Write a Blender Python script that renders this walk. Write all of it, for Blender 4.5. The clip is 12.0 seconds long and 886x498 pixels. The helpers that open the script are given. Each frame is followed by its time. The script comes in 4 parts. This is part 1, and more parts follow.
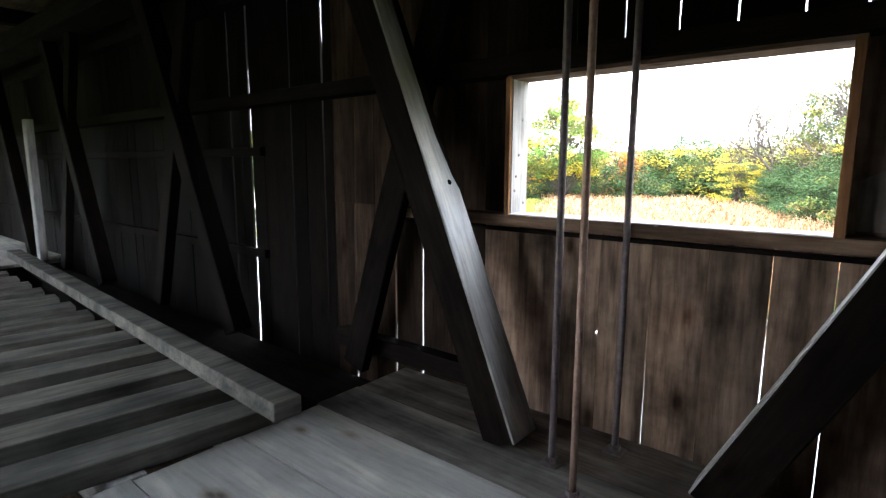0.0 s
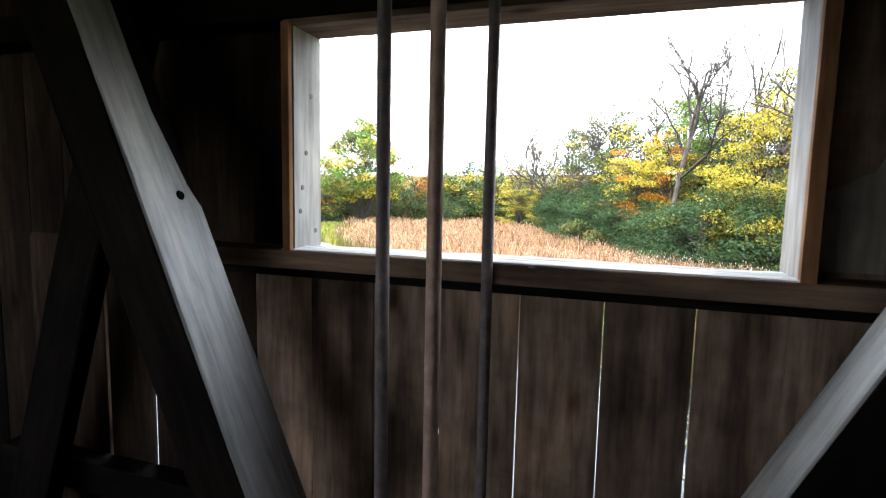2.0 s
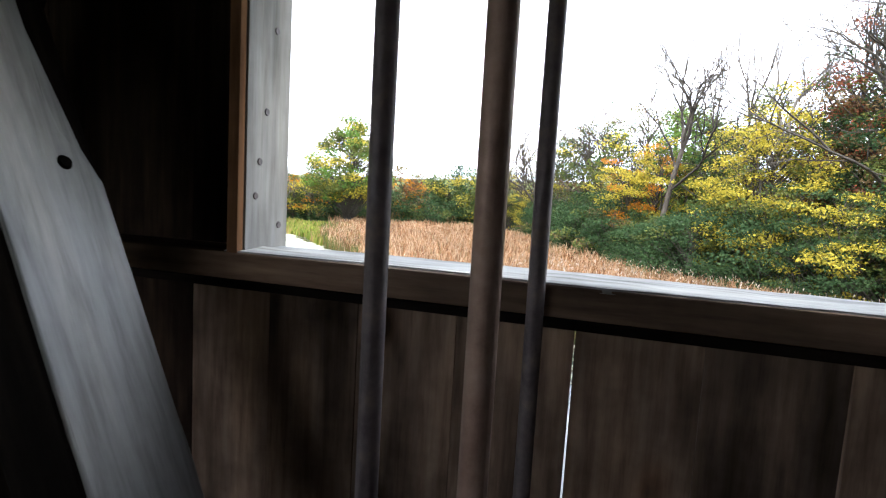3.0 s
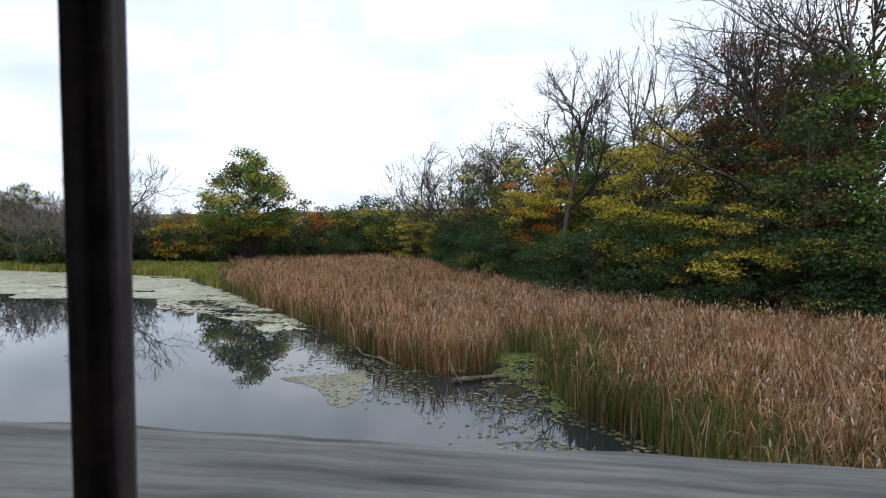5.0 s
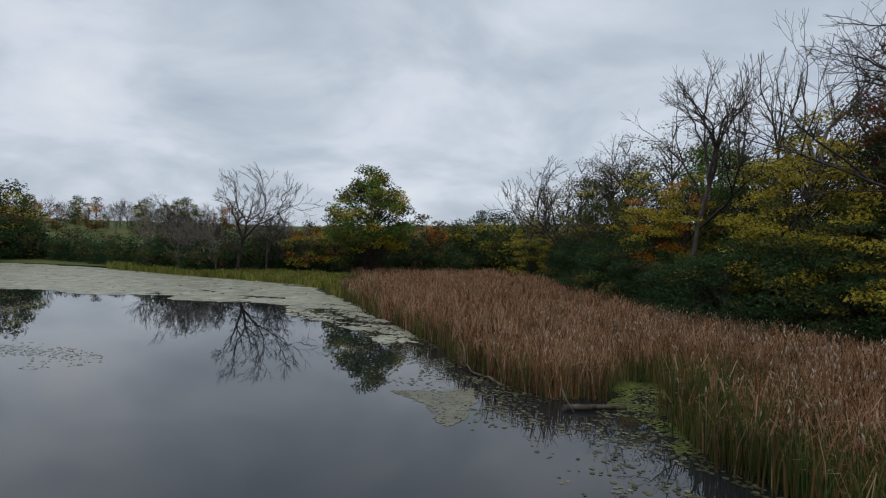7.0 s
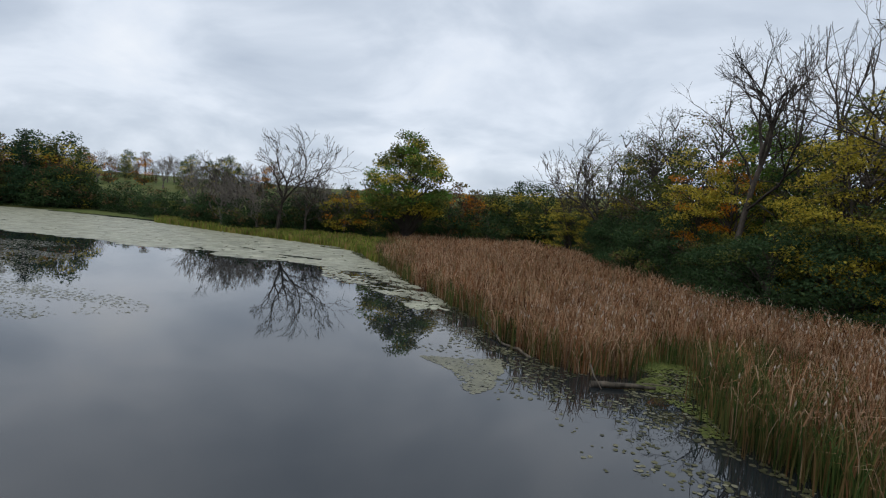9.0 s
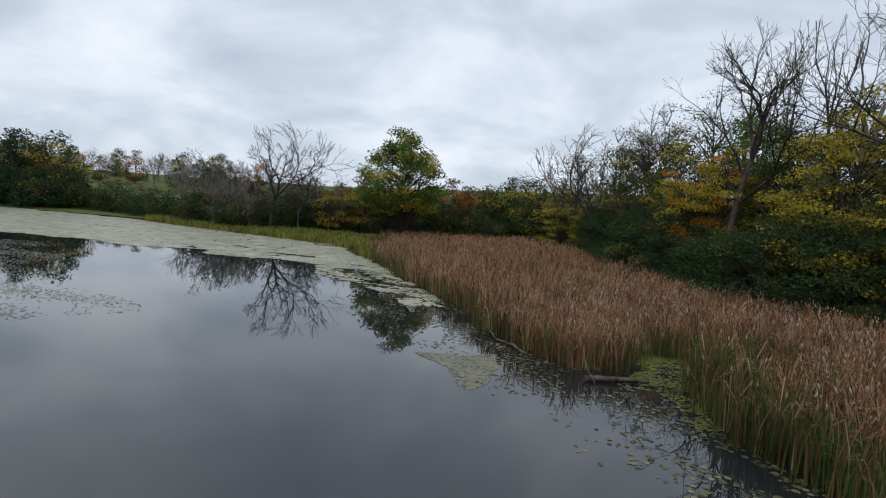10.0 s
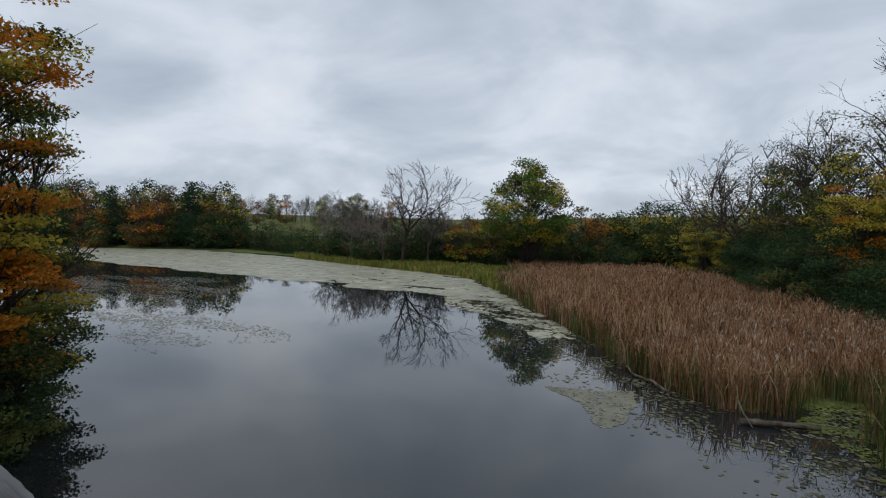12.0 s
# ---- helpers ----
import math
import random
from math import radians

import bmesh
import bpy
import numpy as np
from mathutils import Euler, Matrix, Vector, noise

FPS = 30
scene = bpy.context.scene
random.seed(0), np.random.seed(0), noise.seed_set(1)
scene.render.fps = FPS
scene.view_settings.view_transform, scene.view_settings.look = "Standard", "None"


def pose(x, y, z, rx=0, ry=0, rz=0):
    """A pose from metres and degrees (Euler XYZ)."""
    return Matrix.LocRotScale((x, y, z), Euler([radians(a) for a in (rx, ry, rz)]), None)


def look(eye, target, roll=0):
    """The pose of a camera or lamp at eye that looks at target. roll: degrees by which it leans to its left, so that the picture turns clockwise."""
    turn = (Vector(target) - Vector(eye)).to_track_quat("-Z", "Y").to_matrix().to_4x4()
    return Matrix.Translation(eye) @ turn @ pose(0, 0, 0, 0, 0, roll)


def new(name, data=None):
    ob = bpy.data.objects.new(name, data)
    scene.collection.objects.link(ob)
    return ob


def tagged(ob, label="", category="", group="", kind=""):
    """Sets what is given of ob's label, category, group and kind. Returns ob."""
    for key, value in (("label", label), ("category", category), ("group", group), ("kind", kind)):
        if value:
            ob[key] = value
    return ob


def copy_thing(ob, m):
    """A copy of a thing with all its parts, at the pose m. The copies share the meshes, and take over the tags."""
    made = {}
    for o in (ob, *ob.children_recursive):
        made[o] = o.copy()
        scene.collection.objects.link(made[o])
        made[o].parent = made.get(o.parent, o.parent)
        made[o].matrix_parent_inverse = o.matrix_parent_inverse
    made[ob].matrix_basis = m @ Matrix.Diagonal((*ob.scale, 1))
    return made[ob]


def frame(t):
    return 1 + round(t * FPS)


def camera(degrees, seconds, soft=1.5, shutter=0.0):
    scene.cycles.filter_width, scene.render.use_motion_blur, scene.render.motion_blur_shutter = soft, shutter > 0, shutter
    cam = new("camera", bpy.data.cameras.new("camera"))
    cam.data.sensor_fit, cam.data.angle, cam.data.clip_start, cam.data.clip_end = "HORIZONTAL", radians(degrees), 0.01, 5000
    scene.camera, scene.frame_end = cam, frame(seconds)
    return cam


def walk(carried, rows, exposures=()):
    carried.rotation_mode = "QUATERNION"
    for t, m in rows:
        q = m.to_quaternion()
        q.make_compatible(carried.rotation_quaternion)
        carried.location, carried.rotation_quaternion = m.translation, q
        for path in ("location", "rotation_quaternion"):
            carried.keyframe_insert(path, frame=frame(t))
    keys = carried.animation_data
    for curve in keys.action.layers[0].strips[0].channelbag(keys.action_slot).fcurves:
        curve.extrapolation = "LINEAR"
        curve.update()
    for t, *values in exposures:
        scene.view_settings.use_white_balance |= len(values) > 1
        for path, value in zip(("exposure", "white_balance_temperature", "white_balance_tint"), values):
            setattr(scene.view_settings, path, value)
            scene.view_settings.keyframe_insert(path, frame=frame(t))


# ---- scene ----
cam = camera(79.0, 12.0, soft=1.2, shutter=0.2)
# seconds, eye, target, roll in the bridge
INSIDE = [
    (0, (-0.001, -0.127, 1.724), (-1.254, 1.401, 1.417), 0.2),
    (0.5, (-0.172, 0.191, 1.808), (-1.296, 1.815, 1.49), -0.8),
    (1, (-0.414, 0.467, 1.728), (-1.351, 2.206, 1.417), 1.3),
    (1.5, (-0.602, 0.765, 1.671), (-1.317, 2.604, 1.34), 2.3),
    (2, (-0.686, 1.082, 1.651), (-1.311, 2.97, 1.436), 1.2),
    (2.5, (-0.875, 1.401, 1.596), (-1.513, 3.287, 1.409), 1.6),
    (3, (-0.985, 1.694, 1.589), (-1.56, 3.599, 1.389), 3.3),
    (3.5, (-0.939, 1.973, 1.623), (-1.469, 3.895, 1.462), 1.3),
    (3.7, (-0.939, 2.073, 1.603), (-1.376, 4.017, 1.427), -0.5),
]
# seconds, x, y, z, yaw, pitch, lean at the window
WINDOW_VIEW = [
    (4.3, -0.90, 2.30, 1.63, 8.5, -4.5, 0.0),
    (4.8, -0.85, 2.48, 1.65, 7.5, -3.0, 0.0),
    (5.3, -0.81, 2.645, 1.655, 9.28, -1.08, 0.16),
    (5.5, -0.825, 2.688, 1.658, 11.69, 0.19, 0.39),
    (6, -0.80, 2.80, 1.70, 16.04, 1.12, 0.77),
    (6.5, -0.79, 2.85, 1.73, 19.19, -0.7, 0.67),
    (7, -0.785, 2.87, 1.75, 19.93, -0.97, 1.07),
    (7.5, -0.78, 2.88, 1.76, 20.16, -1.19, 0.9),
    (7.7, -0.78, 2.88, 1.76, 21.69, -4.07, 4.54),
    (8.5, -0.77, 2.885, 1.77, 23.0, -4.6, 4.3),
    (9.3, -0.76, 2.89, 1.78, 23.72, -4.5, 3.61),
    (9.5, -0.76, 2.89, 1.78, 23.0, -4.76, 3.53),
    (10, -0.755, 2.89, 1.78, 22.88, -4.83, 3.28),
    (10.5, -0.75, 2.895, 1.78, 25.96, -5.28, 1.65),
    (11, -0.75, 2.895, 1.79, 33.33, -2.85, 0.35),
    (11.5, -0.75, 2.895, 1.80, 36.01, -2.34, 0.75),
    (12, -0.75, 2.895, 1.80, 36.52, -2.06, 1.1),
]


def heading(x, y, z, yaw, pitch, lean):
    a, b = radians(yaw), radians(pitch)
    eye = Vector((x, y, z))
    return look(eye, eye + Vector((-math.sin(a) * math.cos(b), math.cos(a) * math.cos(b), math.sin(b))), lean)


EXPOSURES = [(0.0, 4.6), (1.0, 4.4), (1.5, 4.0), (2.0, 3.6), (2.5, 3.25), (3.0, 3.0), (3.7, 2.4), (5.3, 0.55), (5.6, 0.3), (6.2, 0.08), (7.0, -0.06), (7.7, -0.02), (9.3, 0.22), (10.5, 0.24), (11.2, 0.14), (12.0, 0.0)]
walk(cam, [(t, look(eye, target, roll)) for t, eye, target, roll in INSIDE] + [(t, heading(*v)) for t, *v in WINDOW_VIEW], EXPOSURES)

WATER = -3.3

# ---- overcast sky ----
world = bpy.data.worlds.new("sky")
scene.world = world
world.use_nodes = True
wn, wl = world.node_tree.nodes, world.node_tree.links
wn.clear()
w_out, w_bg = wn.new("ShaderNodeOutputWorld"), wn.new("ShaderNodeBackground")
w_sky = wn.new("ShaderNodeTexSky")
w_sky.sky_type, w_sky.sun_disc = "NISHITA", False
w_sky.sun_elevation, w_sky.sun_rotation = radians(38), radians(200)
w_dim = wn.new("ShaderNodeVectorMath"); w_dim.operation = "SCALE"; w_dim.inputs["Scale"].default_value = 0.09
wl.new(w_sky.outputs[0], w_dim.inputs[0])
w_co, w_sep = wn.new("ShaderNodeTexCoord"), wn.new("ShaderNodeSeparateXYZ")
wl.new(w_co.outputs["Generated"], w_sep.inputs[0])


def w_math(op, a, b=0.0):
    m = wn.new("ShaderNodeMath"); m.operation = op
    for i, v in enumerate((a, b)):
        if isinstance(v, (int, float)):
            m.inputs[i].default_value = v
        else:
            wl.new(v, m.inputs[i])
    return m.outputs[0]


height = w_math("ADD", w_math("MAXIMUM", w_sep.outputs[2], 0.0), 0.30)
w_flat = wn.new("ShaderNodeCombineXYZ")
wl.new(w_math("DIVIDE", w_sep.outputs[0], height), w_flat.inputs[0])
wl.new(w_math("DIVIDE", w_sep.outputs[1], height), w_flat.inputs[1])
w_no = wn.new("ShaderNodeTexNoise")
w_no.inputs["Scale"].default_value, w_no.inputs["Detail"].default_value = 1.5, 7.0
w_no.inputs["Roughness"].default_value, w_no.inputs["Distortion"].default_value = 0.52, 0.35
wl.new(w_flat.outputs[0], w_no.inputs["Vector"])
w_ramp = wn.new("ShaderNodeValToRGB")
for e, (p, c) in zip([w_ramp.color_ramp.elements[0], w_ramp.color_ramp.elements[1], w_ramp.color_ramp.elements.new(0.52), w_ramp.color_ramp.elements.new(0.6)],
                     [(0.28, (0.395, 0.46, 0.56, 1)), (0.74, (0.97, 1.0, 1.08, 1)), (0.46, (0.54, 0.605, 0.70, 1)), (0.58, (0.68, 0.74, 0.83, 1))]):
    e.position, e.color = p, c
wl.new(w_no.outputs[0], w_ramp.inputs[0])
w_mix = wn.new("ShaderNodeMix"); w_mix.data_type = "RGBA"
w_mix.inputs["Factor"].default_value = 0.93
wl.new(w_dim.outputs[0], w_mix.inputs["A"]); wl.new(w_ramp.outputs[0], w_mix.inputs["B"])
wl.new(w_mix.outputs["Result"], w_bg.inputs[0])
w_bg.inputs[1].default_value = 1.0
wl.new(w_bg.outputs[0], w_out.inputs[0])
sun = new("sun", bpy.data.lights.new("sun", "SUN"))
sun.data.energy, sun.data.angle, sun.data.color = 0.9, radians(35), (1.0, 0.97, 0.92)
sun.matrix_basis = look((0, 0, 60), (8, 30, 0))


# ---- materials ----
def material(name, rough=0.8, metal=0.0, spec=0.3):
    m = bpy.data.materials.new(name)
    m.use_nodes = True
    b = m.node_tree.nodes["Principled BSDF"]
    b.inputs["Roughness"].default_value, b.inputs["Metallic"].default_value = rough, metal
    b.inputs["Specular IOR Level"].default_value = spec
    return m, m.node_tree.nodes, m.node_tree.links, b


def ramp(nodes, stops):
    r = nodes.new("ShaderNodeValToRGB")
    while len(r.color_ramp.elements) < len(stops):
        r.color_ramp.elements.new(0.5)
    for e, (p, c) in zip(r.color_ramp.elements, stops):
        e.position, e.color = p, (*c, 1)
    return r


def noise_at(nodes, links, vector, scale, detail=4.0, rough=0.55):
    n = nodes.new("ShaderNodeTexNoise")
    n.inputs["Scale"].default_value, n.inputs["Detail"].default_value, n.inputs["Roughness"].default_value = scale, detail, rough
    links.new(vector, n.inputs["Vector"])
    return n.outputs[0]


def blend(nodes, links, mode, fac, a, b):
    x = nodes.new("ShaderNodeMix"); x.data_type, x.blend_type = "RGBA", mode
    for key, v in (("Factor", fac), ("A", a), ("B", b)):
        s = x.inputs[key]
        if isinstance(v, (int, float)):
            s.default_value = v
        elif isinstance(v, tuple):
            s.default_value = (*v, 1)
        else:
            links.new(v, s)
    return x.outputs["Result"]


def wood(name, dark, mid, light, axis=2, rough=0.85, bump=0.35, vary=0.35, stain=0.5):
    """Weathered timber with its grain along the object's axis."""
    m, nodes, links, b = material(name, rough, 0, 0.04)
    co, mp, info = nodes.new("ShaderNodeTexCoord"), nodes.new("ShaderNodeMapping"), nodes.new("ShaderNodeObjectInfo")
    shift = nodes.new("ShaderNodeVectorMath"); shift.operation = "SCALE"; shift.inputs[0].default_value = (7.3, 5.1, 3.7)
    links.new(info.outputs["Random"], shift.inputs["Scale"])
    add = nodes.new("ShaderNodeVectorMath"); add.operation = "ADD"
    links.new(co.outputs["Object"], add.inputs[0]); links.new(shift.outputs[0], add.inputs[1])
    s = [20.0, 20.0, 20.0]; s[axis] = 1.7
    mp.inputs["Scale"].default_value = s
    links.new(add.outputs[0], mp.inputs[0])
    grain = noise_at(nodes, links, mp.outputs[0], 1.6, 7, 0.62)
    col = ramp(nodes, [(0.22, dark), (0.5, mid), (0.8, light)])
    links.new(grain, col.inputs[0])
    big = noise_at(nodes, links, add.outputs[0], 2.3, 5, 0.6)
    tone = ramp(nodes, [(0.3, (1 - stain,) * 3), (0.62, (1.0, 1.0, 1.0))])
    links.new(big, tone.inputs[0])
    c = blend(nodes, links, "MULTIPLY", 1.0, col.outputs[0], tone.outputs[0])
    each = ramp(nodes, [(0.0, (1 - vary, 1 - vary, 1 - vary)), (1.0, (1 + vary * 0.4, 1 + vary * 0.3, 1 + vary * 0.2))])
    links.new(info.outputs["Random"], each.inputs[0])
    c = blend(nodes, links, "MULTIPLY", 1.0, c, each.outputs[0])
    # long water stains that run with the grain
    ms = nodes.new("ShaderNodeMapping")
    q = [5.5, 5.5, 5.5]; q[axis] = 1.1
    ms.inputs["Scale"].default_value = q
    links.new(add.outputs[0], ms.inputs[0])
    runs = ramp(nodes, [(0.36, (1 - stain * 0.9,) * 3), (0.5, (0.9, 0.9, 0.9)), (0.66, (1.22, 1.18, 1.12))])
    links.new(noise_at(nodes, links, ms.outputs[0], 1.0, 3, 0.5), runs.inputs[0])
    c = blend(nodes, links, "MULTIPLY", 1.0, c, runs.outputs[0])
    # knots
    mk = nodes.new("ShaderNodeMapping")
    k = [5.0, 5.0, 5.0]; k[axis] = 2.6
    mk.inputs["Scale"].default_value = k
    links.new(add.outputs[0], mk.inputs[0])
    v = nodes.new("ShaderNodeTexVoronoi"); v.inputs["Scale"].default_value = 0.55
    links.new(mk.outputs[0], v.inputs["Vector"])
    kr = ramp(nodes, [(0.04, (0.13, 0.1, 0.08)), (0.075, (0.5, 0.4, 0.34)), (0.10, (0.75, 0.68, 0.62)), (0.17, (1.0, 1.0, 1.0))])
    links.new(v.outputs["Distance"], kr.inputs[0])
    c = blend(nodes, links, "MULTIPLY", 0.8, c, kr.outputs[0])
    links.new(c, b.inputs["Base Color"])
    bp = nodes.new("ShaderNodeBump"); bp.inputs["Strength"].default_value, bp.inputs["Distance"].default_value = bump, 0.004
    links.new(grain, bp.inputs["Height"]); links.new(bp.outputs[0], b.inputs["Normal"])
    return m


BOARD = wood("weathered_brown_board", (0.11, 0.074, 0.055), (0.27, 0.19, 0.142), (0.39, 0.295, 0.23), 2, vary=0.45, stain=0.72)
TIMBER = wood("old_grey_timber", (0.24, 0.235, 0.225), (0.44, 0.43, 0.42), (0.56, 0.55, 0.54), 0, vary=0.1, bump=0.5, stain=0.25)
# truss and girts stand in shade; that darkness is put into this colour
DARK_TIMBER = wood("shade_darkened_timber", (0.004, 0.003, 0.0025), (0.010, 0.0075, 0.006), (0.02, 0.015, 0.012), 0, vary=0.2)
# far, upper and side wall boards: their shade is put into both colours
DARK_BOARD = wood("shade_black_board", (0.003, 0.0026, 0.0022), (0.007, 0.0056, 0.0046), (0.014, 0.011, 0.009), 2, vary=0.4)
MID_BOARD = wood("half_shaded_brown_board", (0.016, 0.010, 0.008), (0.044, 0.029, 0.021), (0.078, 0.052, 0.038), 2, vary=0.4)
GIRT = wood("brown_girt_timber", (0.07, 0.045, 0.032), (0.17, 0.115, 0.082), (0.25, 0.18, 0.13), 0, vary=0.2)
JAMB = wood("grey_bleached_pine", (0.19, 0.175, 0.16), (0.34, 0.32, 0.30), (0.47, 0.45, 0.43), 2, vary=0.1, stain=0.3)
PATCH = wood("pale_brown_patch_board", (0.2, 0.165, 0.135), (0.31, 0.265, 0.225), (0.4, 0.35, 0.3), 2, vary=0.1)
JAMB_EDGE = wood("orange_brown_pine", (0.12, 0.058, 0.028), (0.26, 0.13, 0.066), (0.34, 0.19, 0.1), 2, vary=0.1)
SILL = wood("bleached_cracked_sill", (0.12, 0.115, 0.105), (0.5, 0.49, 0.47), (0.68, 0.67, 0.64), 0, vary=0.05, bump=1.0, stain=0.35)
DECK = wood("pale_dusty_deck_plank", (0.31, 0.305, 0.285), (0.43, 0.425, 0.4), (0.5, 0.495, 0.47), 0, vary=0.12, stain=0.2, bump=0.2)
# two darker plank tones that hold the shade beside the window wall
SHADED_DECK = wood("shaded_brown_deck_plank", (0.07, 0.06, 0.048), (0.15, 0.13, 0.11), (0.22, 0.195, 0.17), 0, vary=0.2, stain=0.5)
MID_DECK = wood("half_shaded_deck_plank", (0.16, 0.15, 0.135), (0.26, 0.245, 0.22), (0.34, 0.32, 0.29), 0, vary=0.15, stain=0.5)
SLAT = wood("grey_floor_timber", (0.08, 0.078, 0.068), (0.15, 0.146, 0.13), (0.21, 0.205, 0.185), 1, vary=0.2, stain=0.45, bump=0.3)
ROOF = wood("roof_board", (0.04, 0.03, 0.022), (0.09, 0.065, 0.05), (0.14, 0.105, 0.08), 0)
SHINGLE = wood("weathered_roof_shingle", (0.09, 0.085, 0.08), (0.16, 0.15, 0.145), (0.22, 0.21, 0.2), 1)


def iron(name, tint):
    m, nodes, links, b = material(name, 0.55, 0.25, 0.5)
    co = nodes.new("ShaderNodeTexCoord")
    n = noise_at(nodes, links, co.outputs["Object"], 26, 6, 0.65)
    c = ramp(nodes, tint)
    links.new(n, c.inputs[0]); links.new(c.outputs[0], b.inputs["Base Color"])
    r = ramp(nodes, [(0.3, (0.38,) * 3), (0.7, (0.75,) * 3)])
    links.new(n, r.inputs[0]); links.new(r.outputs[0], b.inputs["Roughness"])
    bp = nodes.new("ShaderNodeBump"); bp.inputs["Strength"].default_value, bp.inputs["Distance"].default_value = 0.5, 0.002
    links.new(n, bp.inputs["Height"]); links.new(bp.outputs[0], b.inputs["Normal"])
    return m


IRON = iron("dark_iron", [(0.32, (0.085, 0.068, 0.072)), (0.55, (0.15, 0.12, 0.12)), (0.74, (0.24, 0.18, 0.15))])
RUST = iron("rusty_brown_iron", [(0.32, (0.25, 0.15, 0.115)), (0.55, (0.37, 0.24, 0.185)), (0.74, (0.46, 0.32, 0.255))])


def leafy(name, colours, rough=0.7, trans=0.35, spec=0.12):
    """Foliage: each leaf takes one of the colours, part of the light passes through."""
    m, nodes, links, b = material(name, rough, 0, spec)
    geo = nodes.new("ShaderNodeNewGeometry")
    c = ramp(nodes, [(i / max(1, len(colours) - 1), k) for i, k in enumerate(colours)])
    links.new(geo.outputs["Random Per Island"], c.inputs[0])
    co = nodes.new("ShaderNodeTexCoord")
    n = noise_at(nodes, links, co.outputs["Object"], 0.6, 3)
    t = ramp(nodes, [(0.3, (0.6, 0.6, 0.6)), (0.7, (1.15, 1.15, 1.15))])
    links.new(n, t.inputs[0])
    col = blend(nodes, links, "MULTIPLY", 1.0, c.outputs[0], t.outputs[0])
    links.new(col, b.inputs["Base Color"])
    tr = nodes.new("ShaderNodeBsdfTranslucent")
    links.new(col, tr.inputs[0])
    mx = nodes.new("ShaderNodeMixShader"); mx.inputs[0].default_value = trans
    links.new(b.outputs[0], mx.inputs[1]); links.new(tr.outputs[0], mx.inputs[2])
    links.new(mx.outputs[0], nodes["Material Output"].inputs[0])
    return m


GREEN = leafy("dark_green_leaf", [(0.027, 0.056, 0.023), (0.043, 0.082, 0.032), (0.070, 0.114, 0.042)])
BRIGHT = leafy("fresh_green_leaf", [(0.070, 0.154, 0.028), (0.126, 0.224, 0.042), (0.182, 0.266, 0.056)])
OLIVE = leafy("olive_leaf", [(0.075, 0.105, 0.03), (0.12, 0.145, 0.036), (0.18, 0.175, 0.045)])
YELLOW = leafy("yellow_leaf", [(0.30, 0.275, 0.04), (0.50, 0.41, 0.055), (0.66, 0.51, 0.075)], trans=0.45)
ORANGE = leafy("orange_leaf", [(0.30, 0.17, 0.025), (0.62, 0.24, 0.025), (0.78, 0.27, 0.03)], trans=0.45)
RUSSET = leafy("russet_leaf", [(0.13, 0.05, 0.03), (0.23, 0.07, 0.035), (0.31, 0.095, 0.045)])
BRONZE = leafy("bronze_brown_leaf", [(0.10, 0.07, 0.035), (0.17, 0.11, 0.05), (0.22, 0.15, 0.07)])
PINE = leafy("pine_needle", [(0.021, 0.049, 0.022), (0.035, 0.077, 0.034)], trans=0.1)
BARKS = wood("grey_brown_bark", (0.05, 0.042, 0.036), (0.10, 0.088, 0.077), (0.15, 0.135, 0.12), 2, stain=0.3)
DRIFT = wood("weathered_driftwood", (0.07, 0.06, 0.048), (0.16, 0.14, 0.115), (0.25, 0.225, 0.19), 2)
TWIG = wood("pale_grey_twig", (0.12, 0.105, 0.095), (0.2, 0.18, 0.165), (0.26, 0.24, 0.225), 2, stain=0.2)
REED = leafy("dry_russet_cattail", [(0.085, 0.038, 0.018), (0.26, 0.122, 0.056), (0.40, 0.22, 0.118), (0.56, 0.39, 0.26), (0.155, 0.105, 0.032)], trans=0.25)
REED_GREEN = leafy("green_cattail", [(0.034, 0.062, 0.018), (0.068, 0.11, 0.028), (0.15, 0.14, 0.045), (0.2, 0.12, 0.055)], trans=0.25)
MARSH = leafy("yellow_green_marsh_grass", [(0.11, 0.15, 0.025), (0.19, 0.24, 0.04), (0.28, 0.27, 0.06), (0.27, 0.17, 0.08)], trans=0.2)
FLUFF = leafy("cattail_fluff", [(0.44, 0.34, 0.26), (0.62, 0.54, 0.45)], trans=0.2)
PAD = leafy("lily_pad", [(0.24, 0.245, 0.175), (0.33, 0.33, 0.245), (0.42, 0.41, 0.31)], rough=0.45, trans=0.0)
PAD_NEAR = leafy("dull_lily_pad", [(0.04, 0.042, 0.02), (0.075, 0.075, 0.036), (0.12, 0.115, 0.06), (0.22, 0.21, 0.14)], rough=0.4, trans=0.0)
FILM = leafy("pale_algae_film", [(0.15, 0.148, 0.095), (0.22, 0.212, 0.14)], rough=0.3, trans=0.0)
SCUM = leafy("green_duckweed", [(0.07, 0.09, 0.022), (0.15, 0.17, 0.045)], trans=0.0)


def water():
    m, nodes, links, b = material("still_pond_water", 0.015, 0, 0.5)
    b.inputs["Base Color"].default_value = (0.013, 0.016, 0.018, 1)
    b.inputs["IOR"].default_value = 1.6
    b.inputs["Specular IOR Level"].default_value = 0.55
    co = nodes.new("ShaderNodeTexCoord")
    n = noise_at(nodes, links, co.outputs["Object"], 0.9, 3)
    bp = nodes.new("ShaderNodeBump"); bp.inputs["Strength"].default_value, bp.inputs["Distance"].default_value = 0.05, 0.02
    links.new(n, bp.inputs["Height"]); links.new(bp.outputs[0], b.inputs["Normal"])
    return m


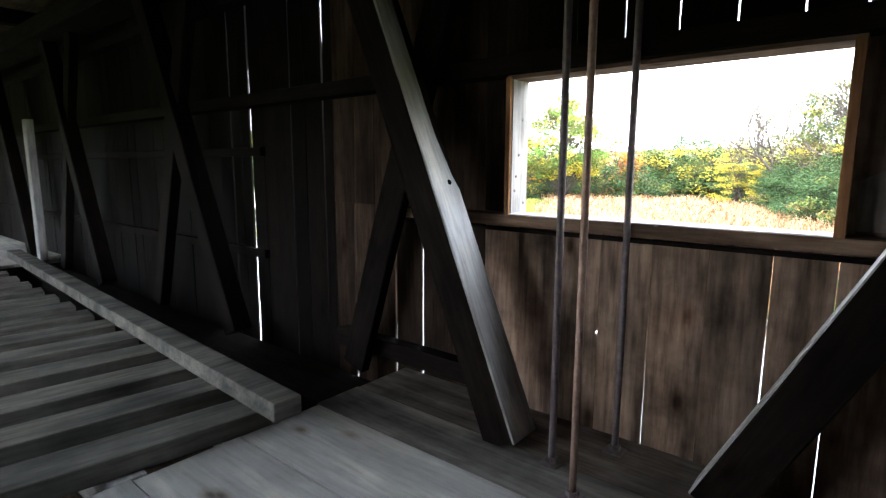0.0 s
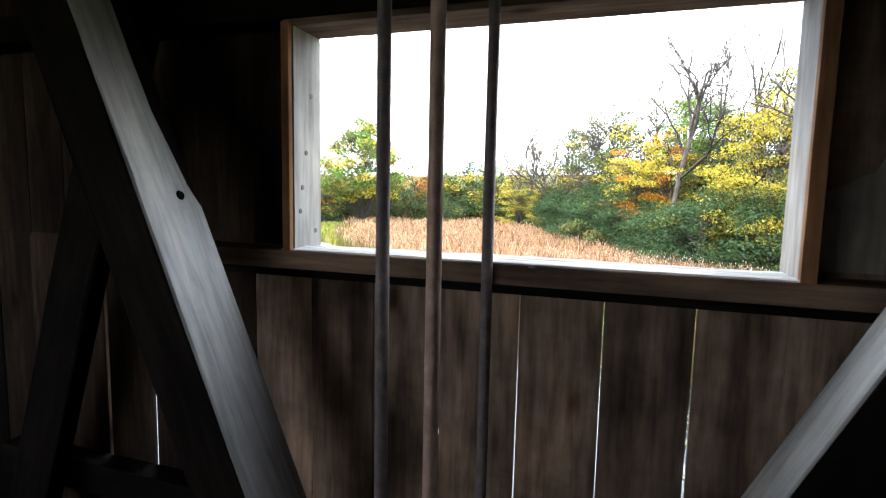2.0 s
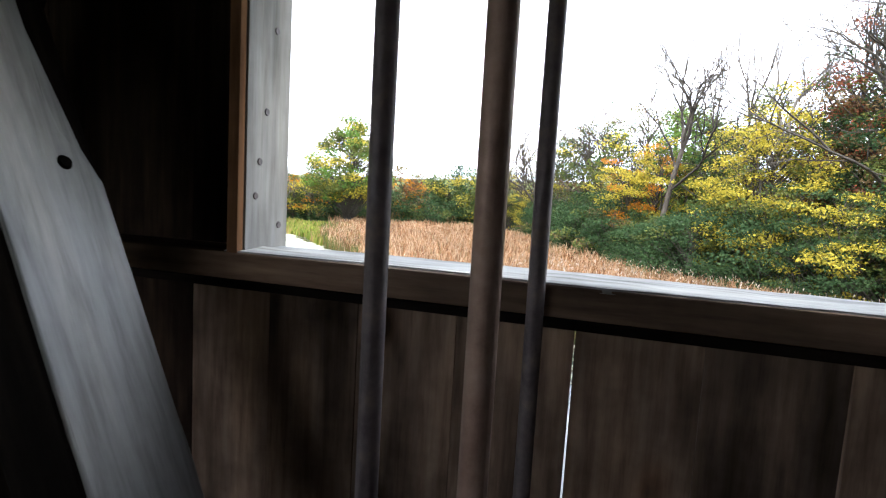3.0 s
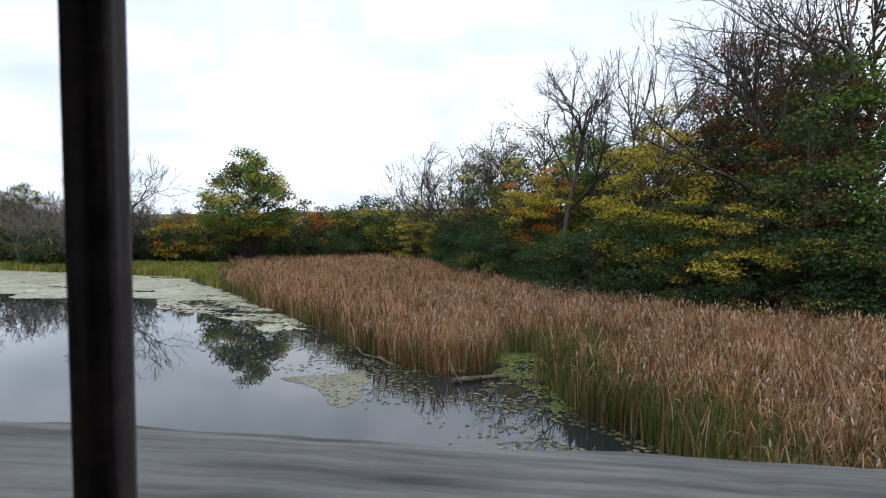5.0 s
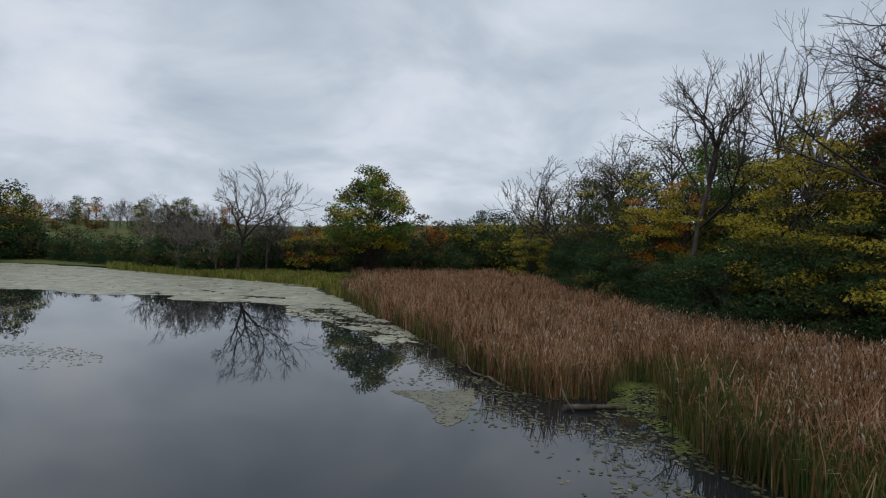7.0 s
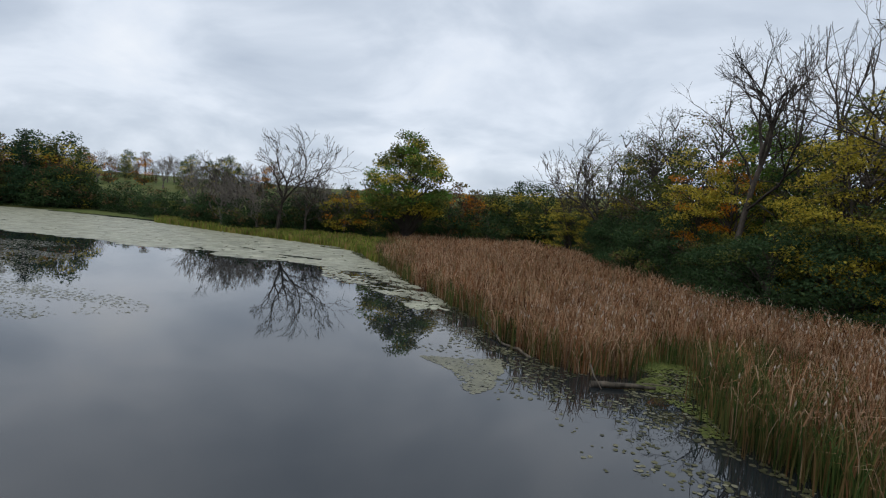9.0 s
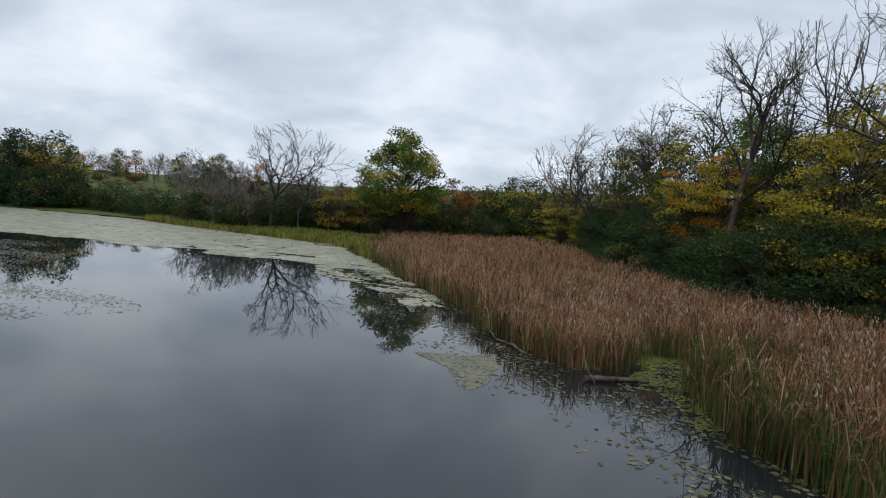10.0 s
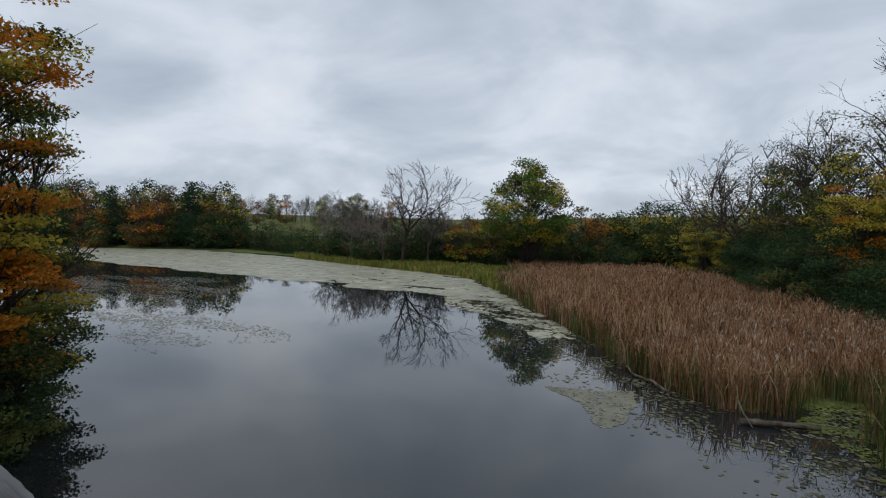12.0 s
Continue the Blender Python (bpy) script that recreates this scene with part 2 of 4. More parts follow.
def soil():
    m, nodes, links, b = material("marsh_ground_and_grass", 0.95, 0, 0.1)
    co = nodes.new("ShaderNodeTexCoord")
    n1 = noise_at(nodes, links, co.outputs["Object"], 0.06, 6, 0.6)
    n2 = noise_at(nodes, links, co.outputs["Object"], 3.0, 6, 0.6)
    c1 = ramp(nodes, [(0.4, (0.075, 0.105, 0.03)), (0.6, (0.125, 0.14, 0.05))])
    c2 = ramp(nodes, [(0.3, (0.6, 0.6, 0.6)), (0.7, (1.2, 1.15, 1.1))])
    links.new(n1, c1.inputs[0]); links.new(n2, c2.inputs[0])
    links.new(blend(nodes, links, "MULTIPLY", 1.0, c1.outputs[0], c2.outputs[0]), b.inputs["Base Color"])
    return m


WATER_MAT, SOIL = water(), soil()


# ---- helpers ----
def box(bm, size, centre, bevel=0.0, turn=None):
    m = Matrix.Translation(centre) @ (turn or Matrix()) @ Matrix.Diagonal((*size, 1))
    geo = bmesh.ops.create_cube(bm, size=1.0, matrix=m)
    if bevel:
        edges = list({e for v in geo["verts"] for e in v.link_edges})
        bmesh.ops.bevel(bm, geom=edges, offset=bevel, segments=2, affect="EDGES", profile=0.6)
    return bm


def mesh_of(name, bm, mat_, smooth=False):
    me = bpy.data.meshes.new(name)
    bm.to_mesh(me)
    bm.free()
    me.materials.append(mat_)
    if smooth:
        me.polygons.foreach_set("use_smooth", [True] * len(me.polygons))
    return me


def part(name, bm, mat_, parent=None, label="", m=None, smooth=False):
    ob = new(name, mesh_of(name, bm, mat_, smooth))
    if parent is not None:
        ob.parent = parent
    if m is not None:
        ob.matrix_basis = m
    if label:
        ob["label"] = label
    return ob


def raw(name, verts, faces, mats, indices=None, smooth=False):
    me = bpy.data.meshes.new(name)
    me.from_pydata(verts, [], faces)
    for k in mats:
        me.materials.append(k)
    if indices is not None:
        me.polygons.foreach_set("material_index", indices)
    if smooth:
        me.polygons.foreach_set("use_smooth", [True] * len(me.polygons))
    me.update()
    return me


def timber(name, a, b, wide, deep, mat_, label, category, kind="", bevel=0.012, parent=None, wobble=0.006):
    """A squared timber from a to b; its length is the local x axis. wide: in its upright plane; deep: across."""
    a, b = Vector(a), Vector(b)
    d = b - a
    n = max(2, int(d.length / 0.25))
    bm = bmesh.new()
    box(bm, (d.length, deep, wide), (d.length / 2, 0, 0), bevel)
    bmesh.ops.bisect_edges(bm, edges=[e for e in bm.edges if abs(e.verts[0].co.x - e.verts[1].co.x) > 0.8 * d.length], cuts=n)
    for v in bm.verts:
        q = noise.noise_vector(v.co * 1.7 + a)
        v.co += Vector((0, q.y * wobble, q.z * wobble))
    x = d.normalized()
    side = Vector((0, 0, 1)).cross(x)
    side = Vector((0, 1, 0)) if side.length < 1e-3 else side.normalized()
    up = x.cross(side)
    m = Matrix.Translation(a) @ Matrix((x, side, up)).transposed().to_4x4()
    ob = part(name, bm, mat_, parent, m=m)
    return ob if parent is not None else tagged(ob, label, category, "", kind)

# ---- the covered bridge ----
WALL = 3.104          # inner face of the window wall
SOUTH = -3.4          # inner face of the opposite wall
X0, X1 = -17.6, 5.0
WX0, WX1, WZ0, WZ1 = -1.94, -0.17, 1.405, 2.28


def siding_board(parent, x0, x1, z0, z1, y, cut=0.0, tip=0.0, mat_=None, hole=0.0):
    """One upright board; cut narrows its foot and tip its head on the +x side, which opens a slit."""
    bm = bmesh.new()
    w, h = x1 - x0, z1 - z0
    t = 0.024
    ring = [(0.0015, 0), (w - 0.0015 - cut, 0), (w - 0.0015 - tip, h), (0.0015, h)]
    if hole:
        ring[2:2] = [(w - 0.0015, hole - 0.018), (w - 0.016, hole - 0.008), (w - 0.017, hole + 0.008), (w - 0.0015, hole + 0.016)]
    lean = random.uniform(-0.003, 0.003)
    front = [bm.verts.new((x, lean + random.uniform(0, 0.003), z)) for x, z in ring]
    back = [bm.verts.new((x, t + lean, z)) for x, z in ring]
    bm.faces.new(front)
    bm.faces.new(back[::-1])
    k = len(ring)
    for i in range(k):
        bm.faces.new((front[i], back[i], back[(i + 1) % k], front[(i + 1) % k])[::-1])
    bmesh.ops.recalc_face_normals(bm, faces=bm.faces)
    return part("board", bm, mat_ or BOARD, parent, m=pose(x0, y, z0))


wall_north = tagged(new("wall_north"), "wall of weathered brown upright boards with slits of daylight", "wall", kind="structure")
TOP = 4.3
# the boards below the window, with the slits between them
low = [-2.25, -1.96, -1.66, -1.36, -1.04, -0.73, -0.42, -0.14]
cuts = {-1.04: 0.011, -0.42: 0.016, -0.14: 0.006, -1.96: 0.003}
for a, b in zip(low, low[1:]):
    siding_board(wall_north, a, b, -0.5, 1.40, WALL, cuts.get(b, 0.0), hole=1.154 if b == -1.36 else 0.0)
# boards over and left of the window darken by material, as painted shade
high = [-2.25, -1.94, -1.58, -1.275, -0.97, -0.678, -0.384, -0.14]
for a, b in zip(high, high[1:]):
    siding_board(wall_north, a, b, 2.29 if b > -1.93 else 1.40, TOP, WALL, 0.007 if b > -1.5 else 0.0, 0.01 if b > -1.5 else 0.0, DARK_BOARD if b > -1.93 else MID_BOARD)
left = [-2.25, -2.55, -2.86, -3.16, -3.42, -3.67, -3.95, -4.08, -4.36, -4.58, -4.88, -5.08, -5.30, -5.52, -5.70]
while left[-1] > X0 + 0.3:
    left.append(left[-1] - random.uniform(0.22, 0.32))
slit = {-2.86: 0.023, -3.16: 0.026, -3.67: 0.031, -4.58: 0.02, -5.30: 0.062, -5.70: 0.03}
for b, a in zip(left, left[1:]):
    s = slit.get(b, 0.0)
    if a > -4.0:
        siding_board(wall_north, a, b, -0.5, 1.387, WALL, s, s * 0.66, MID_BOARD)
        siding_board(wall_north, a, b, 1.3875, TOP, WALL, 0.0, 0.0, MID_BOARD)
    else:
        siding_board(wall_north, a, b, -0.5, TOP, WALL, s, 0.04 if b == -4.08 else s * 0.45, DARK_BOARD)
right = [-0.14, 0.21, 0.5, 0.8, 1.1, 1.38, 1.7, 2.0, 2.3, 2.62, 2.9, 3.2, 3.5, 3.8, 4.1, 4.4, 4.7, 5.0]
for a, b in zip(right, right[1:]):
    siding_board(wall_north, a, b, -0.5, TOP, WALL, 0.012 if b == 0.21 else 0.004, 0.005)

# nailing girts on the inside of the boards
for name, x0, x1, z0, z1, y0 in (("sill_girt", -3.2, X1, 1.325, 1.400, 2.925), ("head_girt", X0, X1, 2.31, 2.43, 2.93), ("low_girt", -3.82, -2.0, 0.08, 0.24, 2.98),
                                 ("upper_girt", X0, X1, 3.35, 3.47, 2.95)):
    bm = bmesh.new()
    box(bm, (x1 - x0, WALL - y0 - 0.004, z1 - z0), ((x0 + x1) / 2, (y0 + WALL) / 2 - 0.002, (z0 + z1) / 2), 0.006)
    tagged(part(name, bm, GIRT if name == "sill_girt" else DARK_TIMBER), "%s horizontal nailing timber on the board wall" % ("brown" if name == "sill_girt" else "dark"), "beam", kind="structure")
# added dark strip in place of the shadow gap below the sill girt
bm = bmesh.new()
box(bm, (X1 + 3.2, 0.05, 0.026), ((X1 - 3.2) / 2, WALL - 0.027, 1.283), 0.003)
tagged(part("under_batten", bm, DARK_TIMBER), "thin black strip standing in for the shadow gap under the sill timber", "batten", kind="structure")
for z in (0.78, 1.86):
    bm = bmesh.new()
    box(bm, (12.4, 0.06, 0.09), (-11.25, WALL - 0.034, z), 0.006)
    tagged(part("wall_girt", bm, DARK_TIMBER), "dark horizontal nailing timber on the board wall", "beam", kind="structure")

# the window: an open hole with plank jambs, a bleached sill and a head board
window_1 = tagged(new("window_1"), "unglazed window opening with grey plank jambs and bleached sill", "window", kind="structure")
for name, x in (("jamb", WX0 - 0.016), ("jamb", WX1 + 0.016)):
    bm = bmesh.new()
    box(bm, (0.032, 0.2, WZ1 - WZ0 + 0.02), (x, 3.055, (WZ0 + WZ1) / 2), 0.003)
    jamb = part(name, bm, JAMB, window_1, "grey bleached plank jamb with nail holes")
    bm = bmesh.new()
    w = 0.034 if x < -1 else 0.045
    box(bm, (w, 0.026, WZ1 - WZ0 + 0.06), (x - (0.006 if x < -1 else -0.006), 2.94, (WZ0 + WZ1) / 2 - 0.02), 0.003)
    part("jamb_edge", bm, JAMB_EDGE, window_1, "orange-brown edge of the jamb plank")
    if x < -1:
        for z, y in ((1.47, 3.11), (1.556, 2.996), (1.653, 3.012), (1.795, 3.04), (2.03, 3.08)):
            bm = bmesh.new()
            bmesh.ops.create_cone(bm, cap_ends=True, segments=10, radius1=0.011, radius2=0.009, depth=0.004, matrix=Matrix.Translation((WX0 + 0.0015, y, z)) @ pose(0, 0, 0, 0, 90, 0))
            part("nail_head", bm, IRON, jamb)
bm = bmesh.new()
sill_x = [-1.99 + i * 0.03 for i in range(63)]
rows = []
for x in sill_x:
    ragged = 0.012 * noise.noise((x * 4, 0.3, 0)) + 0.006 * noise.noise((x * 17, 1.3, 0))
    ragged2 = 0.014 * noise.noise((x * 5, 7.3, 0)) + 0.008 * noise.noise((x * 21, 2.3, 0))
    chip = 0.02 * max(0.0, noise.noise((x * 3.1, 4.4, 0)) - 0.1)
    ring = [(2.928 + ragged * 0.6 + chip, 1.392), (2.934 + ragged + chip, 1.404)]
    ring += [(2.99 + i * 0.045, 1.406 + 0.006 * noise.noise((x * 2.4, i * 3.1, 5)) + 0.004 * noise.noise((x * 9, i * 5.0, 1))) for i in range(4)]
    ring += [(3.165 + ragged2, 1.400), (3.168 + ragged2, 1.368), (3.0, 1.366)]
    rows.append([bm.verts.new((x, y, z)) for y, z in ring])
for a, b in zip(rows, rows[1:]):
    for i in range(len(a)):
        j = (i + 1) % len(a)
        bm.faces.new((a[i], a[j], b[j], b[i]))
bm.faces.new(rows[0][::-1])
bm.faces.new(rows[-1])
bmesh.ops.recalc_face_normals(bm, faces=bm.faces)
part("sill", bm, SILL, window_1, "bleached cracked wooden sill with ragged edges")
bm = bmesh.new()
box(bm, (WX1 - WX0 + 0.09, 0.2, 0.026), ((WX0 + WX1) / 2, 3.05, WZ1 + 0.011), 0.003)
part("head_board", bm, GIRT, window_1)

# a pale board nailed beside the window
bm = bmesh.new()
outline = [(-0.10, 1.42), (0.19, 1.42), (0.19, 1.90), (0.12, 1.87), (0.05, 1.74), (-0.10, 1.66)]
ends = [[bm.verts.new((x, y, z)) for x, z in outline] for y in (WALL - 0.016, WALL - 0.004)]
bm.faces.new(ends[0]); bm.faces.new(ends[1][::-1])
for i in range(6):
    bm.faces.new((ends[0][i], ends[1][i], ends[1][(i + 1) % 6], ends[0][(i + 1) % 6]))
bmesh.ops.recalc_face_normals(bm, faces=bm.faces)
tagged(part("patch_board", bm, PATCH), "pale split board nailed on the wall beside the window", "board", kind="structure")

# three iron tension rods and the timber braces of the truss
def rod(x, y, r, mat_=None):
    th = tagged(new("tension_rod"), "tall rusty iron tension rod of the truss", "rod", "truss rods")
    th.matrix_basis = pose(x, y, 0)
    bm = bmesh.new()
    bmesh.ops.create_cone(bm, cap_ends=True, segments=20, radius1=r, radius2=r, depth=4.6)
    bmesh.ops.bisect_edges(bm, edges=[e for e in bm.edges if abs(e.verts[0].co.z - e.verts[1].co.z) > 2], cuts=12)
    for v in bm.verts:
        k = noise.noise_vector((v.co.z * 0.9, x * 9, y * 5)) * 0.004
        v.co += Vector((k.x, k.y, 2.29))
    part("shaft", bm, mat_ or IRON, th, smooth=True)
    bm = bmesh.new()
    box(bm, (0.11, 0.11, 0.012), (0, 0, 0.006), 0.002)
    plate = part("washer_plate", bm, IRON, th)
    bm = bmesh.new()
    bmesh.ops.create_cone(bm, cap_ends=True, segments=6, radius1=0.036, radius2=0.036, depth=0.03, matrix=Matrix.Translation((0, 0, 0.028)))
    part("nut", bm, IRON, plate)
    return th


rod(-1.359, 2.54, 0.0205)
rod(-1.118, 2.315, 0.0188, RUST)
rod(-1.125, 2.905, 0.0196)


low_brace = timber("truss_brace", (-1.705, 2.635, 0.0), (-3.217, 2.635, 3.6), 0.23, 0.27, DARK_TIMBER, "squared timber brace with window light put into its pale upper face, over the platform", "timber brace")
# pale upper plate: the window light on this face is put into its colour
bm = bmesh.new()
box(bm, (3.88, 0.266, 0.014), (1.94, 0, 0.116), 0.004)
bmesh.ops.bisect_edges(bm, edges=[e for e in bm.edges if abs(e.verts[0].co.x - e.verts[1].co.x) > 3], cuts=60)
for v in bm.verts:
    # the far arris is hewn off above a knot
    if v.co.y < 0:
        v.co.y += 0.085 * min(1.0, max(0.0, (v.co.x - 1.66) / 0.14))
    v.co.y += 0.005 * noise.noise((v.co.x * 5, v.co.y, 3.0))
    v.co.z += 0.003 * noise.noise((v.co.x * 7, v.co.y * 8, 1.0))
part("worn_top", bm, TIMBER, low_brace, "grey upper face made pale for the window light, with checks and a knot")
bm = bmesh.new()
bmesh.ops.create_cone(bm, cap_ends=True, segments=12, radius1=0.02, radius2=0.014, depth=0.008, matrix=Matrix.Translation((1.7, -0.045, 0.126)))
part("knot", bm, DARK_TIMBER, low_brace)
right_brace = timber("truss_brace", (-0.53, 2.75, 0.0), (1.27, 2.75, 3.6), 0.23, 0.20, DARK_TIMBER, "dark timber brace with window light put into its pale top, rising past the window", "timber brace")
# second pale plate, again light from the window painted on
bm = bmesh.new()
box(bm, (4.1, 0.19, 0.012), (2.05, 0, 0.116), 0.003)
part("worn_top", bm, TIMBER, right_brace, "grey upper face made pale for the window light")


# nearly black: the shade inside the truss is in the timber colour
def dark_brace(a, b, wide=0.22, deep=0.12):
    return timber("counter_brace", a, b, wide, deep, DARK_TIMBER, "timber brace deep in the truss, its shade put into a dark colour", "timber brace")


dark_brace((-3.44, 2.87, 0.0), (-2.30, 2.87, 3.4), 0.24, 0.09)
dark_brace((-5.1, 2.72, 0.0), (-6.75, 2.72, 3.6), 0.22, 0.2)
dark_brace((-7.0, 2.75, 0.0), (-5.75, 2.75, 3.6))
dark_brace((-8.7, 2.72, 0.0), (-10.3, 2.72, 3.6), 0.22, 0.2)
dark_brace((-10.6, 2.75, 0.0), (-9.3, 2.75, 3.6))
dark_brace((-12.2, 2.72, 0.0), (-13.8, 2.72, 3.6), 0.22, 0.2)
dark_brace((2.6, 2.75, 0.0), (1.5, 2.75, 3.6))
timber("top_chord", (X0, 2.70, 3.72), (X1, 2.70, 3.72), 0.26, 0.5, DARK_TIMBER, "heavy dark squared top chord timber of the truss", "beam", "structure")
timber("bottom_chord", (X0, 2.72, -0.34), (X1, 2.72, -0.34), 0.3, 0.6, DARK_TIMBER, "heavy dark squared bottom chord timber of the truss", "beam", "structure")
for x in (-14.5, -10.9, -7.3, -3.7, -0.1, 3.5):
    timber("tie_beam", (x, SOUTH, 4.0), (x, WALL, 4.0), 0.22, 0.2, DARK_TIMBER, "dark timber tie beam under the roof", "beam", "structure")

# floor: a plank platform, and cross timbers with a guard timber on them further along
floor = tagged(new("floor"), "grey worn plank floor of the bridge", "floor", kind="structure")
edges = [SOUTH, -2.83, -2.25, -1.66, -1.05, -0.42, 0.24, 0.9, 1.54, 2.16, 2.56, WALL]
for y0, y1 in zip(edges, edges[1:]):
    for a, b in ((-3.06 + random.uniform(-0.02, 0.02), 0.6), (0.604, X1)):
        bm = bmesh.new()
        box(bm, (b - a, y1 - y0 - 0.006, 0.06), ((b - a) / 2, 0, -0.03 + random.uniform(-0.003, 0.002)), 0.004)
        # planks nearer the window wall take the tones with shade painted in
        part("plank", bm, SHADED_DECK if y0 > 2.5 else (MID_DECK if y0 > 2.1 else DECK), floor, m=pose(a, (y0 + y1) / 2, 0))
# added sheet that keeps daylight from coming up between the floor timbers
bm = bmesh.new()
box(bm, (X1 - X0, WALL - SOUTH, 0.05), ((X0 + X1) / 2, (WALL + SOUTH) / 2, -0.62))
part("subfloor", bm, ROOF, floor, "added dark sheet that blocks light from below the floor timbers")
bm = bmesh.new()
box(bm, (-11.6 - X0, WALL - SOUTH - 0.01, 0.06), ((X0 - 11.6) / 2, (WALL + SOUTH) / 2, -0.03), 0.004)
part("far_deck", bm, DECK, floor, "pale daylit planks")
for i in range(15):
    x = -3.33 - i * 0.575
    bm = bmesh.new()
    box(bm, (0.33 + random.uniform(-0.03, 0.03), 4.7, 0.13), (0, -2.35, 0.06), 0.012)
    ob = part("floor_timber", bm, SLAT, m=pose(x + 0.16, 1.85, -0.005, 0, 0, -7 + random.uniform(-1, 1)))
    tagged(ob, "grey worn cross timber laid open on the bridge floor", "floor timber", "cross timbers")
for y0 in (-2.6, -1.0, 0.9, 1.7):
    timber("floor_stringer", (X0, y0, -0.14), (-3.1, y0, -0.14), 0.26, 0.2, TIMBER, "dark lengthwise timber under the cross timbers", "beam", "structure")
timber("guard_timber", (-2.80, 1.74, 0.19), (-11.6, 2.27, 0.19), 0.13, 0.2, SLAT, "long grey guard timber laid on the cross timbers", "guard timber")

# the opposite wall, ends and roof close the bridge
wall_south = tagged(new("wall_south"), "plain board wall with an added light opening on the far side of the bridge", "wall", kind="structure")
# the panels leave an unseen opening, added and placed to light the floor
openings = [(X0, -9.0, -0.5, TOP), (-9.0, -3.3, -0.5, 1.2), (-9.0, -3.3, 2.75, TOP), (-3.3, X1, -0.5, TOP)]
for x0, x1, z0, z1 in openings:
    bm = bmesh.new()
    box(bm, (x1 - x0, 0.03, z1 - z0), ((x0 + x1) / 2, SOUTH - 0.015, (z0 + z1) / 2))
    part("wall_panel", bm, BOARD, wall_south)
bm = bmesh.new()
box(bm, (0.03, WALL - SOUTH + 0.06, TOP + 2.4), (X1 + 0.015, (WALL + SOUTH) / 2, (TOP + 1.4) / 2))
tagged(part("wall_east", bm, BOARD), "plain brown board end wall of the bridge", "wall", kind="structure")
wall_west = tagged(new("wall_west"), "board end wall with the open portal of the bridge", "wall", kind="structure")
for y0, y1, z0, z1 in ((SOUTH, -2.9, -0.5, TOP + 1.6), (1.2, WALL, -0.5, TOP + 1.6), (-2.9, 1.2, 2.6, TOP + 1.6)):
    bm = bmesh.new()
    box(bm, (0.03, y1 - y0, z1 - z0), (X0 - 0.015, (y0 + y1) / 2, (z0 + z1) / 2))
    part("wall_panel", bm, BOARD, wall_west)
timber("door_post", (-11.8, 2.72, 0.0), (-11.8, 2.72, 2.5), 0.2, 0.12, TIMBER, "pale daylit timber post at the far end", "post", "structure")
bm = bmesh.new()
box(bm, (X1 - X0, WALL - SOUTH, 0.03), ((X0 + X1) / 2, (WALL + SOUTH) / 2, TOP + 0.02))
tagged(part("ceiling", bm, ROOF), "dark board ceiling under the roof", "ceiling", kind="structure")
roof = tagged(new("roof"), "weathered gable roof of the covered bridge", "roof", kind="structure")
for s in (-1, 1):
    half = (WALL - SOUTH) / 2 + 0.5
    bm = bmesh.new()
    box(bm, (X1 - X0 + 1.0, math.hypot(half, 1.7), 0.05), ((X0 + X1) / 2, 0, 0))
    part("roof_slope", bm, SHINGLE, roof, m=Matrix.Translation((0, (WALL + SOUTH) / 2 + s * half / 2, TOP + 0.85)) @ pose(0, 0, 0, -s * math.degrees(math.atan2(1.7, half)), 0, 0))

# ---- the pond and its shores ----
EAST = [(6.0, 3.5), (3.4, 10.0), (2.4, 14.8), (1.1, 16.2), (0.6, 17.4), (0.0, 19.4), (0.6, 21.6), (-0.1, 23.4), (-1.3, 23.2), (-1.7, 20.7), (-3.5, 20.1), (-6.0, 21.9), (-7.7, 23.9), (-9.3, 26.4), (-11.8, 29.0), (-17.5, 35.0), (-28.5, 48.0), (-34.0, 51.5), (-47.0, 54.0),
        (-58.0, 56.0), (-75.0, 60.0), (-107.0, 62.0), (-120.0, 54.0), (-150.0, 44.0)]
WEST = [(-150.0, 30.0), (-100.0, 24.0), (-60.0, 17.0), (-30.0, 11.0), (-18.5, 8.5), (-16.0, 6.5), (-15.2, 3.5), (-15.2, -12.0), (-40.0, -60.0), (20.0, -60.0), (7.0, -12.0)]
POND = np.array(EAST + WEST)


def shore(px, py):
    """Signed distance to the pond's edge, positive on land, for arrays of points."""
    px, py = np.asarray(px, float), np.asarray(py, float)
    best = np.full(px.shape, 1e9)
    inside = np.zeros(px.shape, bool)
    n = len(POND)
    for i in range(n):
        (ax, ay), (bx, by) = POND[i], POND[(i + 1) % n]
        dx, dy = bx - ax, by - ay
        t = np.clip(((px - ax) * dx + (py - ay) * dy) / (dx * dx + dy * dy), 0, 1)
        best = np.minimum(best, np.hypot(px - ax - t * dx, py - ay - t * dy))
        if ay != by:
            cross = ((ay > py) != (by > py)) & (px < ax + (py - ay) * dx / dy)
            inside ^= cross
    return np.where(inside, -best, best)


